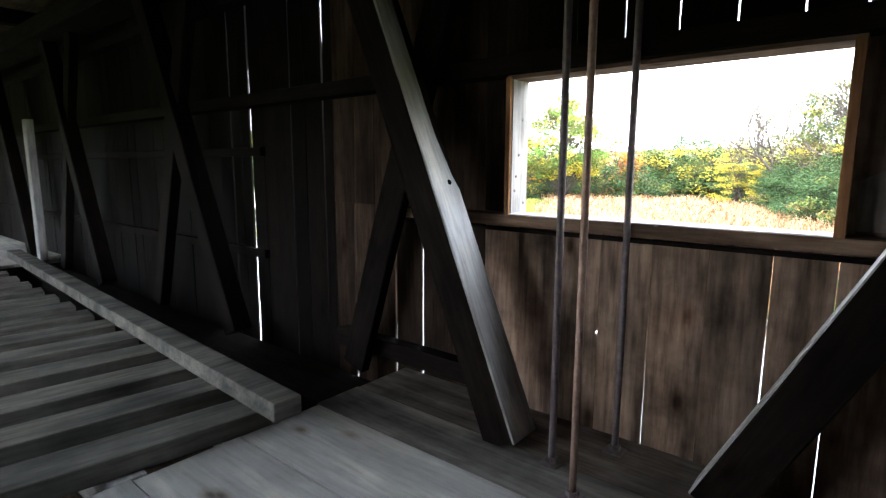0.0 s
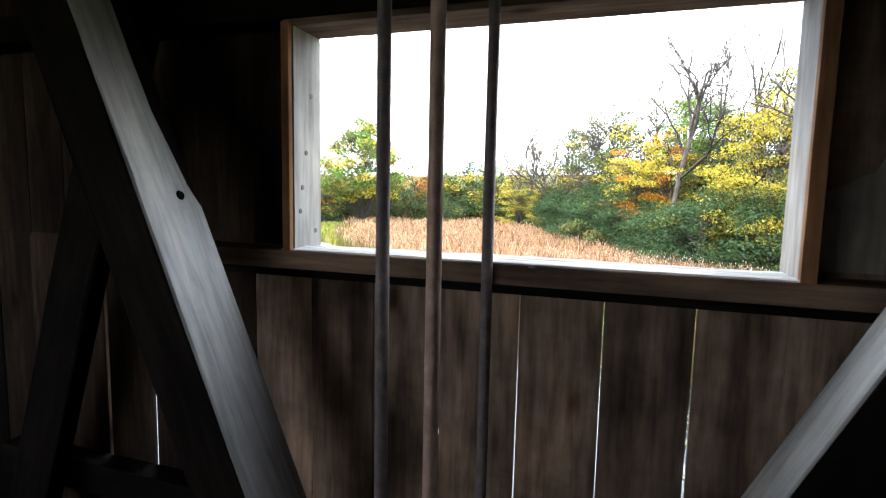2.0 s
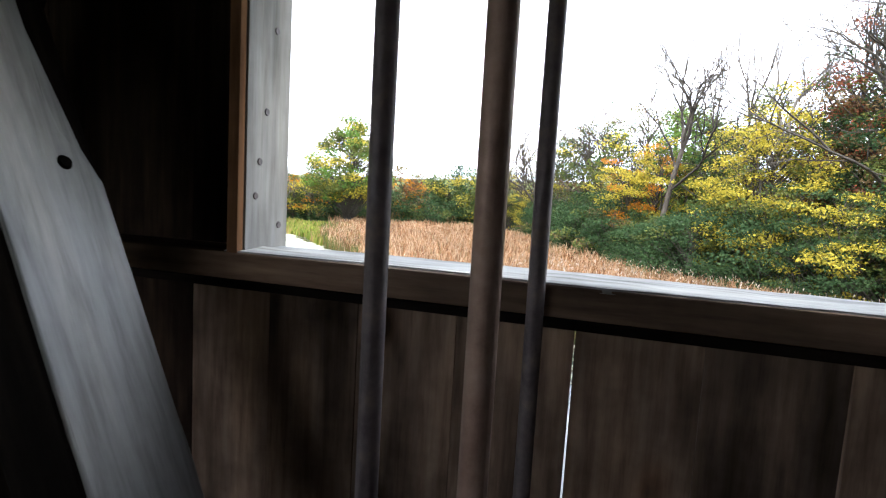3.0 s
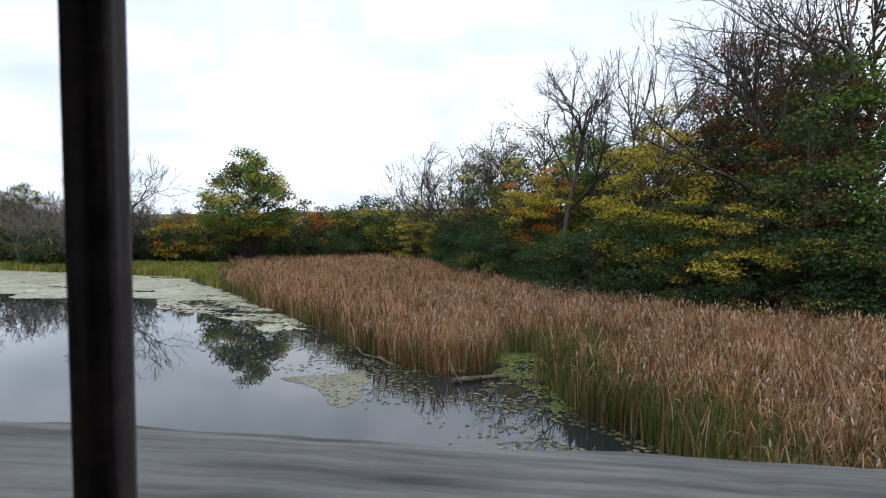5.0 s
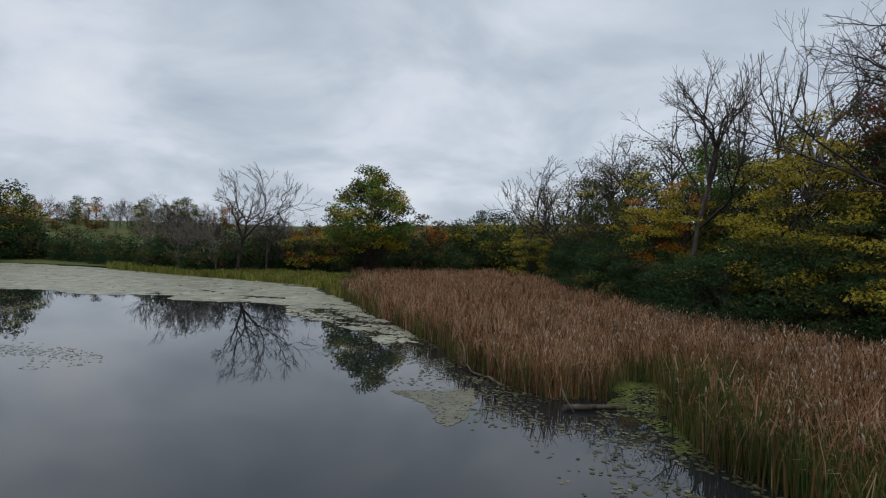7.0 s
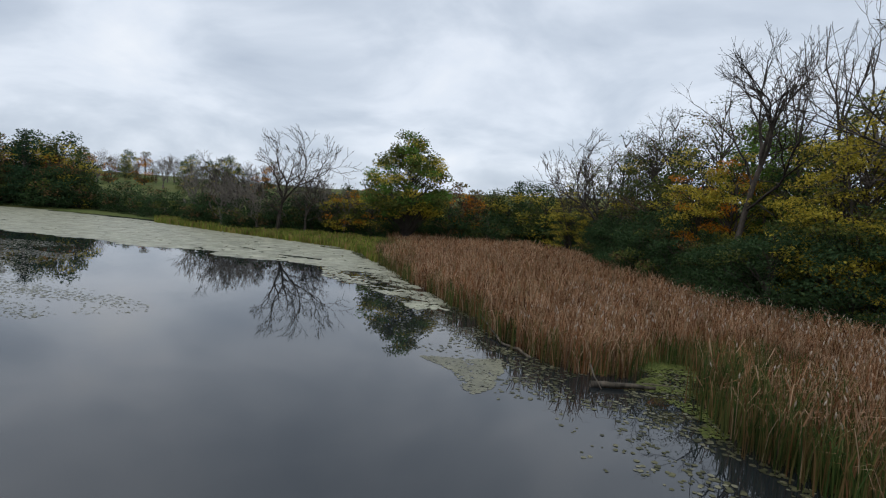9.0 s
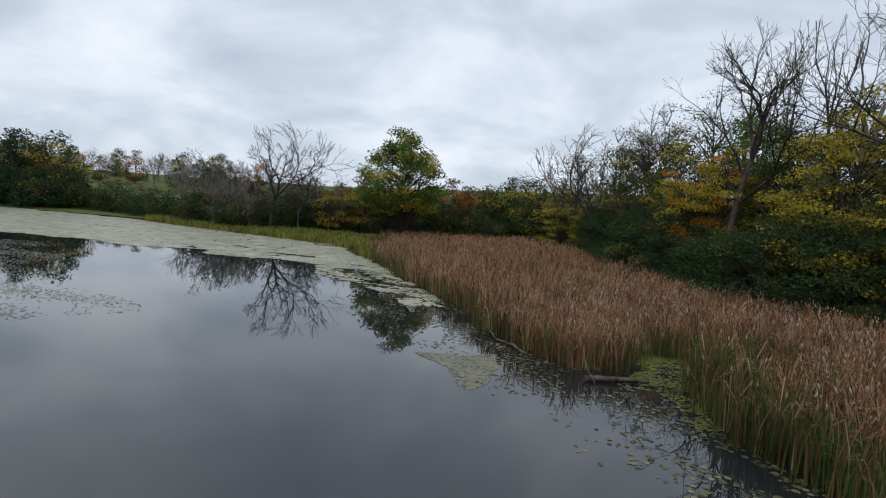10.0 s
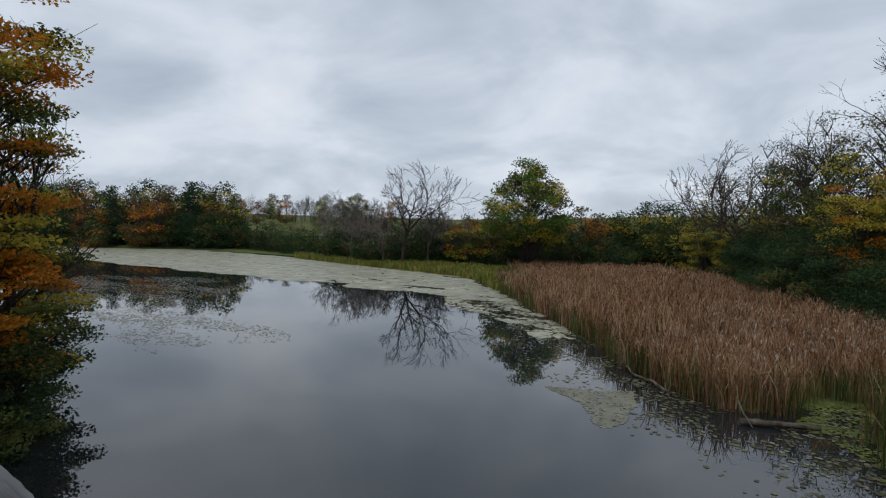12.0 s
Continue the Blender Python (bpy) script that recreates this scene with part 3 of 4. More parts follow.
def land_height(px, py):
    px, py = np.asarray(px, float), np.asarray(py, float)
    d = shore(px, py)
    z = np.where(d < 0, np.maximum(-1.2, d * 0.3), np.minimum(0.12, d * 0.05) + 0.012 * np.maximum(0, d - 14))
    far = np.clip((np.hypot(px, py) - 110) / 170, 0, 1)
    z = z + far * far * (3 - 2 * far) * 12.5 * (0.8 + 0.2 * np.sin(px * 0.011 + 1.0))
    bank = np.maximum(np.clip((px - 4.0) / 1.5, 0, 1), np.clip((-15.0 - px) / 1.5, 0, 1)) * np.clip((5.5 - np.abs(py)) / 1.8, 0, 1)
    return WATER + z * (1 - bank) + bank * (3.2 - 0.55 + 0.5)


u = np.linspace(-1, 1, 150)
gx = np.sign(u) * (np.abs(u) ** 3.2) * 2400 + u * 90 - 20
gy = np.sign(u) * (np.abs(u) ** 3.2) * 2400 + u * 90 + 25
GX, GY = np.meshgrid(gx, gy)
GZ = land_height(GX, GY)
n = len(u)
verts = np.stack([GX.ravel(), GY.ravel(), GZ.ravel()], 1).tolist()
faces = [(j * n + i, j * n + i + 1, (j + 1) * n + i + 1, (j + 1) * n + i) for j in range(n - 1) for i in range(n - 1)]
tagged(new("ground", raw("ground", verts, faces, [SOIL], smooth=True)), "marshy grass ground rising to far fields", "ground", kind="structure")
bm = bmesh.new()
bmesh.ops.create_grid(bm, x_segments=1, y_segments=1, size=1, matrix=pose(-65, 5, WATER) @ Matrix.Diagonal((110, 80, 1, 1)))
tagged(part("water", bm, WATER_MAT), "still dark pond water mirroring the overcast sky", "water", kind="structure")


# ---- trees ----
def tube(verts, faces, a, b, ra, rb, sides):
    d = (b - a).normalized()
    s = d.orthogonal().normalized()
    t = d.cross(s)
    k = len(verts)
    for p, r in ((a, ra), (b, rb)):
        for i in range(sides):
            w = 2 * math.pi * i / sides
            verts.append(p + (s * math.cos(w) + t * math.sin(w)) * r)
    for i in range(sides):
        j = (i + 1) % sides
        faces.append((k + i, k + j, k + sides + j, k + sides + i))


def grow(rng, h, spread, levels, trunk_free=0.3, up=0.35, kids=(5, 4, 3), r0=None, bend=0.12, reach=0.45, stem=0.86):
    """Limbs as segments (a, b, ra, rb, level) and the twig tips."""
    segs, tips = [], []

    def limb(p, d, length, r, level):
        n = 5 if level == 0 else (4 if level < 3 else 2)
        q = p
        for i in range(n):
            bb = bend * (0.3 if level == 0 else 1.0)
            d = (d + Vector([rng.uniform(-bb, bb) for _ in range(3)]) + Vector((0, 0, 0.05 if level else 0.03))).normalized()
            e = q + d * (length / n)
            k = 0.6 if level == 0 else 0.75
            ra, rb = r * (1 - k * i / n), r * (1 - k * (i + 1) / n)
            segs.append((q, e, ra, rb, level))
            f = (i + 1) / n
            if level < levels and f >= (trunk_free if level == 0 else 0.35):
                for _ in range(max(1, round(kids[min(level, len(kids) - 1)] * (1.0 if level else 0.7)))):
                    w = rng.uniform(0, 2 * math.pi)
                    out = Vector((math.cos(w), math.sin(w), 0))
                    nd = (d * rng.uniform(0.35, 0.8) + out * spread * rng.uniform(0.5, 1.0) + Vector((0, 0, up))).normalized()
                    limb(e - d * (length / n) * rng.uniform(0, 0.8), nd, length * reach * rng.uniform(0.75, 1.25) * (1.15 - 0.4 * f if level == 0 else 1), rb * 0.7 + 0.004, level + 1)
            q = e
        if level == levels:
            tips.append((q, d, level))

    limb(Vector((0, 0, -0.2)), Vector((0, 0, 1)), h * stem, r0 or h * 0.02, 0)
    return segs, tips


def leaves_at(rng, spots, count, size, radius, flat=0.45, corners=3):
    n = len(spots) * count
    q = rng.normal(0, 1, (n, 3))
    q *= (rng.uniform(0, 1, n) ** 0.45 * 1.9 / np.linalg.norm(q, axis=1))[:, None]
    c = np.repeat(np.array([s[:] for s in spots]), count, 0) + q * np.array([radius, radius, radius * flat])
    a = rng.normal(0, 1, (n, 3)); a[:, 2] *= 0.5
    a /= np.linalg.norm(a, axis=1)[:, None]
    b = np.cross(a, rng.normal(0, 1, (n, 3)))
    b /= np.linalg.norm(b, axis=1)[:, None]
    s = size * rng.uniform(0.6, 1.3, (n, 1))
    c[:, 2] = np.maximum(c[:, 2], 0.1)
    ring = [c - a * s, c + b * s * 0.55, c + a * s, c - b * s * 0.55] if corners == 4 else [c - a * s, c + a * s * 0.7 + b * s * 0.62, c + a * s * 0.7 - b * s * 0.62]
    v = np.stack(ring, 1).reshape(-1, 3)
    f = np.arange(corners * n).reshape(-1, corners)
    return v.tolist(), f.tolist()


def tree(seed, label, category, h, spread=0.9, levels=3, leaf=None, count=10, size=0.16, radius=0.45, free=0.25, up=0.35, kids=(5, 4, 3), min_r=0.012, second=None, name="tree", bend=0.12, bark=None, reach=0.45, stem=0.86, flat=0.45):
    rng = random.Random(seed)
    nrng = np.random.default_rng(seed)
    segs, tips = grow(rng, h, spread, levels, free, up, kids, bend=bend, reach=reach, stem=stem)
    top = max(max(s[1].z for s in segs), 0.1)
    k = h / top
    th = tagged(new(name), label, category)
    vs, fs = [], []
    for a, b, ra, rb, lv in segs:
        tube(vs, fs, a * k, b * k, max(ra, min_r), max(rb, min_r), 8 if lv == 0 else (5 if lv == 1 else 3))
    ob = new("trunk", raw("trunk", vs, fs, [bark or BARKS], smooth=True)); ob.parent = th
    if leaf:
        spots = [t[0] * k for t in tips]
        cut = [s for i, s in enumerate(spots) if second is None or rng.random() < 0.65]
        rest = [s for s in spots if s not in cut] if second else []
        for nm, sp, mt in (("crown", cut, leaf), ("crown", rest, second)):
            if sp and mt:
                v, f = leaves_at(nrng, sp, count, size, radius, flat)
                c = new(nm, raw(nm, v, f, [mt])); c.parent = th
    return th


def bare(seed, label, category, h, forks=5, clear=0.4, open_=32, wiggle=0.16, thin=0.008, split=0.72, lift=0.1, name="bare_tree", bark=None, side=0.55, stems=1, r0=0.016):
    """A leafless tree: crooked limbs that fork again and again, with side twigs; clear: bare share of the trunk."""
    rng = random.Random(seed)
    big, fine = [], []

    def limb(p, d, length, r, level):
        n = 6 if level == 0 else (4 if level < 4 else 3)
        q = p
        for i in range(n):
            w = wiggle * (0.45 if level == 0 else 1.0)
            d = (d + Vector((rng.gauss(0, w), rng.gauss(0, w), rng.gauss(0, w * 0.7) + lift * (0.5 if level else 0.2)))).normalized()
            e = q + d * (length / n)
            ra, rb = r * (1 - 0.32 * i / n), r * (1 - 0.32 * (i + 1) / n)
            (big if level < 2 else fine).append((q, e, ra, rb, level))
            q = e
            if i < n - 1 and level < forks and (i + 1) / n > (0.55 if level == 0 else 0.2) and rng.random() < side:
                limb(q, turned(d, rng.uniform(35, 70)), length * rng.uniform(0.3, 0.55), rb * 0.5, min(forks, level + 2))
        if level < forks:
            for k in range(3 if rng.random() < 0.3 else 2):
                limb(q, turned(d, rng.uniform(0.5, 1.25) * open_), length * (1.0 if level else (1 - clear) / max(clear, 0.2) * 0.42) * rng.uniform(split - 0.12, split + 0.12), r * 0.68 * rng.uniform(0.74, 0.98), level + 1)

    def turned(d, angle):
        out = d.cross(Vector((rng.gauss(0, 1), rng.gauss(0, 1), rng.gauss(0, 1)))).normalized()
        return (d * math.cos(radians(angle)) + out * math.sin(radians(angle))).normalized()

    for k in range(stems):
        lean = Vector((rng.gauss(0, 0.1), rng.gauss(0, 0.1), 1)) if stems > 1 else Vector((rng.gauss(0, 0.04), rng.gauss(0, 0.04), 1))
        limb(Vector((0.3 * k, 0.1 * k, -0.2)), lean.normalized(), h * clear, h * r0 * (1.0 if stems == 1 else 0.75), 0)
    k = h / max(s_[1].z for s_ in big + fine)
    th = tagged(new(name), label, category)
    for nm, segs in (("trunk", big), ("branchwork", fine)):
        vs, fs = [], []
        for a, b, ra, rb, lv in segs:
            tube(vs, fs, a * k, b * k, max(ra, thin), max(rb, thin), 8 if lv == 0 else (6 if lv == 1 else (4 if lv < 4 else 3)))
        ob = new(nm, raw(nm, vs, fs, [bark or BARKS], smooth=True)); ob.parent = th
        if nm == "branchwork":
            tagged(ob, kind="stuff")
    return th


def crowned(seed, label, category, h, profile, clumps, clump_r, leaves, size, leafs, name="tree", stems=1, bare=0.0, flat=0.4, twig=0.01, shell=0.5, twigs=2, bark=None, limb=1.0, kink=0.08, corners=3):
    """A leafy tree or shrub: a trunk, limbs that reach out to clumps of leaves, and the clumps in an uneven outline.
    profile: (height share, radius) pairs; leafs: (material, share) pairs."""
    rng, nrng = random.Random(seed), np.random.default_rng(seed)
    th = tagged(new(name), label, category)
    vs, fs = [], []
    spots = []
    zs, rs = [a for a, _ in profile], [b for _, b in profile]
    weight = np.interp(np.linspace(zs[0], zs[-1], 40), zs, rs) + 0.15
    zz = np.linspace(zs[0], zs[-1], 40)
    lump = rng.uniform(0, 9)
    for _ in range(clumps):
        f = float(nrng.choice(zz, p=weight / weight.sum())) + rng.uniform(-0.02, 0.02)
        w = rng.uniform(0, 2 * math.pi)
        uneven = 1.0 + 0.45 * noise.noise((math.cos(w) * 1.3 + lump, math.sin(w) * 1.3, f * 4))
        r = float(np.interp(f, zs, rs)) * uneven * (shell + (1 - shell) * rng.random() ** 0.5)
        spots.append(Vector((math.cos(w) * r, math.sin(w) * r, f * h)))
    for k in range(stems):
        lean = Vector((rng.uniform(-0.12, 0.12), rng.uniform(-0.12, 0.12), 0)) * (1 if stems == 1 else 3)
        q = Vector((0, 0, -0.2))
        n = 7
        for i in range(n):
            e = Vector((lean.x * h * (i + 1) / n * 0.4, lean.y * h * (i + 1) / n * 0.4, h * 0.93 * (i + 1) / n)) + Vector((rng.uniform(-1, 1), rng.uniform(-1, 1), 0)) * 0.012 * h
            r0 = h * 0.014 / (stems ** 0.5)
            tube(vs, fs, q, e, r0 * (1 - 0.85 * i / n), r0 * (1 - 0.85 * (i + 1) / n), 7)
            q = e
    for s_ in spots:
        z0 = max(0.05 * h, s_.z - rng.uniform(0.5, 1.1) * math.hypot(s_.x, s_.y) - 0.05 * h)
        a = Vector((0, 0, z0))
        m = a.lerp(s_, 0.55) + Vector((rng.uniform(-1, 1), rng.uniform(-1, 1), 0.6)) * kink * (s_ - a).length
        r0 = (h * 0.0045 + 0.006) * limb
        tube(vs, fs, a, m, r0, r0 * 0.6, 4)
        tube(vs, fs, m, s_, r0 * 0.6, twig, 3)
        for _ in range(twigs):
            e = s_ + Vector((rng.gauss(0, 1), rng.gauss(0, 1), rng.gauss(0.4, 0.6))) * clump_r * 0.9
            tube(vs, fs, m.lerp(s_, rng.uniform(0.3, 1)), e, twig, twig * 0.5, 3)
    ob = new("trunk", raw("trunk", vs, fs, [bark or BARKS], smooth=True)); ob.parent = th
    groups = {}
    for s_ in spots:
        if rng.random() < bare:
            continue
        pick, acc = rng.random(), 0.0
        for mt, share in leafs:
            acc += share
            if pick <= acc:
                groups.setdefault(mt, []).append(s_)
                break
    for mt, sp in groups.items():
        v, f = leaves_at(nrng, sp, leaves, size, clump_r, flat, corners)
        c = new("crown", raw("crown", v, f, [mt])); c.parent = th
    return th


def put(th, x, y, s=1.0, turn=0.0, sink=0.05, first=False):
    z = float(land_height(x, y)) - sink
    m = pose(x, y, z, 0, 0, turn)
    if first:
        th.matrix_basis = m @ Matrix.Scale(s, 4)
        return th
    ob = copy_thing(th, m)
    ob.scale = (s, s, s)
    return ob


def at(az, d, y0=3.0, x0=-0.8):
    return x0 - d * math.sin(radians(az)), y0 + d * math.cos(radians(az))


class Kind:
    """A tree built once; the first call places it and the others place copies."""

    def __init__(self, **k):
        self.th, self.used = (crowned(**k) if "profile" in k else bare(**k) if "forks" in k else tree(**k)), False

    def put(self, x, y, s=1.0, turn=0.0):
        ob = put(self.th, x, y, s, turn, first=not self.used)
        self.used = True
        return ob


rnd = random.Random(5)
maple = Kind(seed=11, label="broad green and yellow maple beyond the pond", category="tree", h=13.2, profile=((0.28, 2.6), (0.42, 4.9), (0.6, 4.9), (0.82, 3.6), (1.0, 1.2)), clumps=150, clump_r=0.72, leaves=150, size=0.16, leafs=((OLIVE, 0.5), (BRIGHT, 0.3), (YELLOW, 0.2)), flat=0.55)
maple.put(*at(27.6, 68))
bare_wide = Kind(seed=23, label="wide bare grey tree with fine twigs", category="tree", h=13.4, forks=6, clear=0.3, open_=29, wiggle=0.15, thin=0.02, split=0.78, lift=0.05, side=0.75, r0=0.02)
bare_wide.put(*at(40.9, 76), 1.12, 20)
bare_wide.put(*at(38.2, 76), 0.76, 130)
bare_wide.put(*at(45.5, 84), 0.7, 40)
bare_tall = Kind(seed=23, label="tall dead leafless tree above the thicket", category="tree", h=17.8, forks=6, clear=0.5, open_=23, wiggle=0.15, thin=0.011, split=0.72, lift=0.06, r0=0.013, side=0.72)
bare_tall.put(*at(-4.4, 40.5), 1.03, 20)
bare_slim = Kind(seed=36, label="slender bare tree with upright twigs", category="tree", h=17.6, forks=4, clear=0.6, open_=14, wiggle=0.08, thin=0.011, split=0.7, lift=0.2, stems=2, r0=0.009, side=0.8)
bare_slim.put(*at(-10.9, 40))
bare_wide.put(*at(6.9, 56), 1.02, 170)
bare_slim.put(*at(9.9, 63), 0.62, 90)
bare_tall.put(*at(0.9, 50), 0.8, 250)
bare_crook = Kind(seed=39, label="crooked dead tree leaning over the thicket", category="tree", h=12.6, forks=4, clear=0.5, open_=48, wiggle=0.24, thin=0.014, split=0.75, lift=0.0, r0=0.011)
bare_crook.put(*at(-8.6, 41), 1.0, 60)
bare_broad = Kind(seed=37, label="tall bare grey tree with a broad twiggy crown", category="tree", h=18.8, forks=6, clear=0.45, open_=24, wiggle=0.16, thin=0.010, split=0.74, lift=0.06, bark=TWIG, r0=0.011, side=0.75)
bare_broad.put(*at(-18.0, 38), 1.0, 0)
bare_broad.put(*at(-25.5, 34), 1.12, 110)
bare_tall.put(*at(-22.6, 33), 1.02, 300)
bare_slim.put(*at(-27, 35), 1.1, 30)

thicket = Kind(seed=41, twigs=1, label="dense dark green shrub at the reed edge", category="shrub", h=4.4, profile=((0.03, 2.1), (0.35, 2.4), (0.7, 1.8), (1.0, 0.5)), clumps=54, clump_r=0.48, leaves=125, size=0.078, leafs=((GREEN, 0.95), (OLIVE, 0.05)), name="shrub", stems=3, flat=0.42)
thicket_b = Kind(seed=42, twigs=1, label="dense dark green and olive shrub", category="shrub", h=5.0, profile=((0.04, 1.8), (0.35, 2.2), (0.7, 1.7), (1.0, 0.4)), clumps=52, clump_r=0.48, leaves=115, size=0.082, leafs=((GREEN, 0.8), (OLIVE, 0.14), (BRONZE, 0.06)), name="shrub", stems=3, flat=0.42)
yellow = Kind(seed=43, label="yellow-leaved young tree in the thicket", category="tree", h=10.5, profile=((0.12, 2.3), (0.35, 3.0), (0.65, 2.2), (1.0, 0.4)), clumps=105, clump_r=0.46, leaves=115, size=0.085, leafs=((YELLOW, 0.58), (OLIVE, 0.42)), stems=2, flat=0.4, shell=0.35)
drooping = Kind(seed=53, label="low spreading yellow-leaved tree with drooping layers", category="tree", h=6.0, profile=((0.15, 2.4), (0.35, 3.6), (0.65, 3.2), (1.0, 0.8)), clumps=75, clump_r=0.5, leaves=85, size=0.085, leafs=((YELLOW, 0.45), (OLIVE, 0.25), (GREEN, 0.3)), stems=2, flat=0.28, shell=0.3)
green_tree = Kind(seed=44, twigs=1, label="green leafy tree in the thicket", category="tree", h=10.0, profile=((0.1, 2.0), (0.4, 2.6), (0.7, 2.1), (1.0, 0.4)), clumps=75, clump_r=0.55, leaves=115, size=0.095, leafs=((BRIGHT, 0.45), (OLIVE, 0.35), (GREEN, 0.2)), flat=0.45)
russet = Kind(seed=45, twigs=1, label="russet and bronze autumn tree", category="tree", h=16.0, profile=((0.2, 2.2), (0.45, 3.2), (0.7, 2.7), (0.9, 1.4), (1.0, 0.4)), clumps=110, clump_r=0.6, leaves=110, size=0.1, leafs=((RUSSET, 0.45), (BRONZE, 0.25), (OLIVE, 0.14), (GREEN, 0.16)), bare=0.08, flat=0.4)
dark_tree = Kind(seed=54, twigs=1, label="dark green tree deep in the wood", category="tree", h=11.5, profile=((0.08, 2.2), (0.4, 2.9), (0.7, 2.2), (1.0, 0.5)), clumps=80, clump_r=0.6, leaves=100, size=0.1, leafs=((GREEN, 0.75), (OLIVE, 0.15), (BRONZE, 0.1)), flat=0.42)
orange = Kind(seed=46, label="orange and yellow autumn tree", category="tree", h=9.4, profile=((0.35, 1.4), (0.6, 2.3), (0.82, 2.0), (1.0, 0.5)), clumps=62, clump_r=0.48, leaves=105, size=0.09, leafs=((YELLOW, 0.48), (ORANGE, 0.2), (OLIVE, 0.32)), flat=0.35)
olive_tree = Kind(seed=47, twigs=1, label="olive green tree in late leaf", category="tree", h=10.0, profile=((0.1, 2.0), (0.4, 2.6), (0.7, 2.0), (1.0, 0.4)), clumps=66, clump_r=0.55, leaves=105, size=0.1, leafs=((OLIVE, 0.6), (GREEN, 0.3), (YELLOW, 0.1)), bare=0.1, flat=0.42)
pine = Kind(seed=48, label="dark green pine on the far shore", category="tree", h=13.0, profile=((0.1, 2.9), (0.3, 2.5), (0.65, 1.3), (1.0, 0.1)), clumps=130, clump_r=0.75, leaves=60, size=0.16, leafs=((PINE, 1.0),), name="pine_tree", flat=0.25, shell=0.3)
hazy = Kind(seed=49, label="grey-green tree thinning for winter", category="tree", h=12.0, profile=((0.15, 1.8), (0.5, 2.5), (0.8, 1.8), (1.0, 0.6)), clumps=70, clump_r=0.7, leaves=70, size=0.085, leafs=((OLIVE, 0.5), (BRONZE, 0.25), (GREEN, 0.25)), bare=0.12, twigs=8, twig=0.011)

# the wood on the near shore, front row first
EDGE = [(14.5, 26.5), (7.3, 29.7), (2.75, 33.4), (-4.4, 46.0), (-9.5, 59.0), (-15.0, 74.0)]
for (ax, ay), (bx, by) in zip(EDGE, EDGE[1:]):
    n = max(2, int(math.hypot(bx - ax, by - ay) / 2.2))
    for i in range(n):
        f = (i + rnd.uniform(0, 0.6)) / n
        x, y = ax + (bx - ax) * f, ay + (by - ay) * f
        (thicket if rnd.random() < 0.7 else thicket_b).put(x + 1.6 + rnd.uniform(-0.4, 0.6), y + 1.6, rnd.uniform(0.85, 1.2), rnd.uniform(0, 360))
        if rnd.random() < 0.8:
            thicket_b.put(x + 4.0, y + 3.4, rnd.uniform(0.9, 1.25), rnd.uniform(0, 360))
for az, d, kind, sc in (
        # from the far corner of the wood to its near end: first the coloured trees, then those behind them
        (10.7, 64, yellow, 0.8), (9.2, 66, hazy, 1.05), (8.2, 62, yellow, 0.62), (5.6, 57, hazy, 1.08), (4.2, 54, olive_tree, 1.08), (2.6, 52, hazy, 1.1), (1.2, 50, hazy, 1.14),
        (-1.6, 42, orange, 0.98), (-4.4, 42.5, orange, 1.04), (-0.4, 46, olive_tree, 1.08), (-3.0, 50, hazy, 1.25), (-5.6, 50, green_tree, 1.3), (-7.0, 46, green_tree, 1.26), (-8.9, 44, green_tree, 1.15),
        (-10.2, 42, olive_tree, 1.05), (-12.6, 35.0, yellow, 1.05), (-14.4, 34, yellow, 1.12), (-16.4, 32.5, drooping, 1.05), (-20.0, 30.5, drooping, 0.98), (-23.6, 29.8, drooping, 0.92),
        (-16.6, 40, dark_tree, 0.98), (-18.6, 37, dark_tree, 0.95), (-20.2, 39, russet, 1.06), (-22.4, 37, russet, 1.02), (-24.8, 36, dark_tree, 1.15), (-21.6, 34, dark_tree, 0.9), (-24.0, 32, olive_tree, 0.95),
        (-27.0, 33, russet, 0.95), (-27.0, 30, dark_tree, 0.9), (-29.5, 32, green_tree, 1.3), (-31, 35, russet, 1.1), (-26.0, 40, hazy, 1.5), (-18.0, 45, hazy, 1.15), (-13.0, 45, dark_tree, 1.0), (-9.5, 49, hazy, 1.15)):
    kind.put(*at(az, d), sc, rnd.uniform(0, 360))

# the far shore
far_shrub = Kind(seed=71, twigs=1, label="dark green shrub on the far shore", category="shrub", h=4.6, profile=((0.03, 2.3), (0.4, 2.5), (0.75, 1.8), (1.0, 0.6)), clumps=38, clump_r=0.62, leaves=55, size=0.15, leafs=((GREEN, 0.84), (OLIVE, 0.1), (BRONZE, 0.06)), name="shrub", stems=2, flat=0.5)
far_olive = Kind(seed=72, twigs=1, label="olive green tree on the far shore", category="tree", h=9.5, profile=((0.06, 2.3), (0.4, 3.0), (0.7, 2.4), (1.0, 0.6)), clumps=58, clump_r=0.8, leaves=66, size=0.18, leafs=((OLIVE, 0.5), (GREEN, 0.42), (YELLOW, 0.08)), bare=0.06, flat=0.55)
far_orange = Kind(seed=73, twigs=1, label="orange-brown autumn tree on the far shore", category="tree", h=8.5, profile=((0.08, 2.0), (0.4, 2.7), (0.7, 2.2), (1.0, 0.5)), clumps=54, clump_r=0.7, leaves=60, size=0.17, leafs=((BRONZE, 0.4), (OLIVE, 0.25), (ORANGE, 0.2), (RUSSET, 0.15)), bare=0.1, flat=0.5)
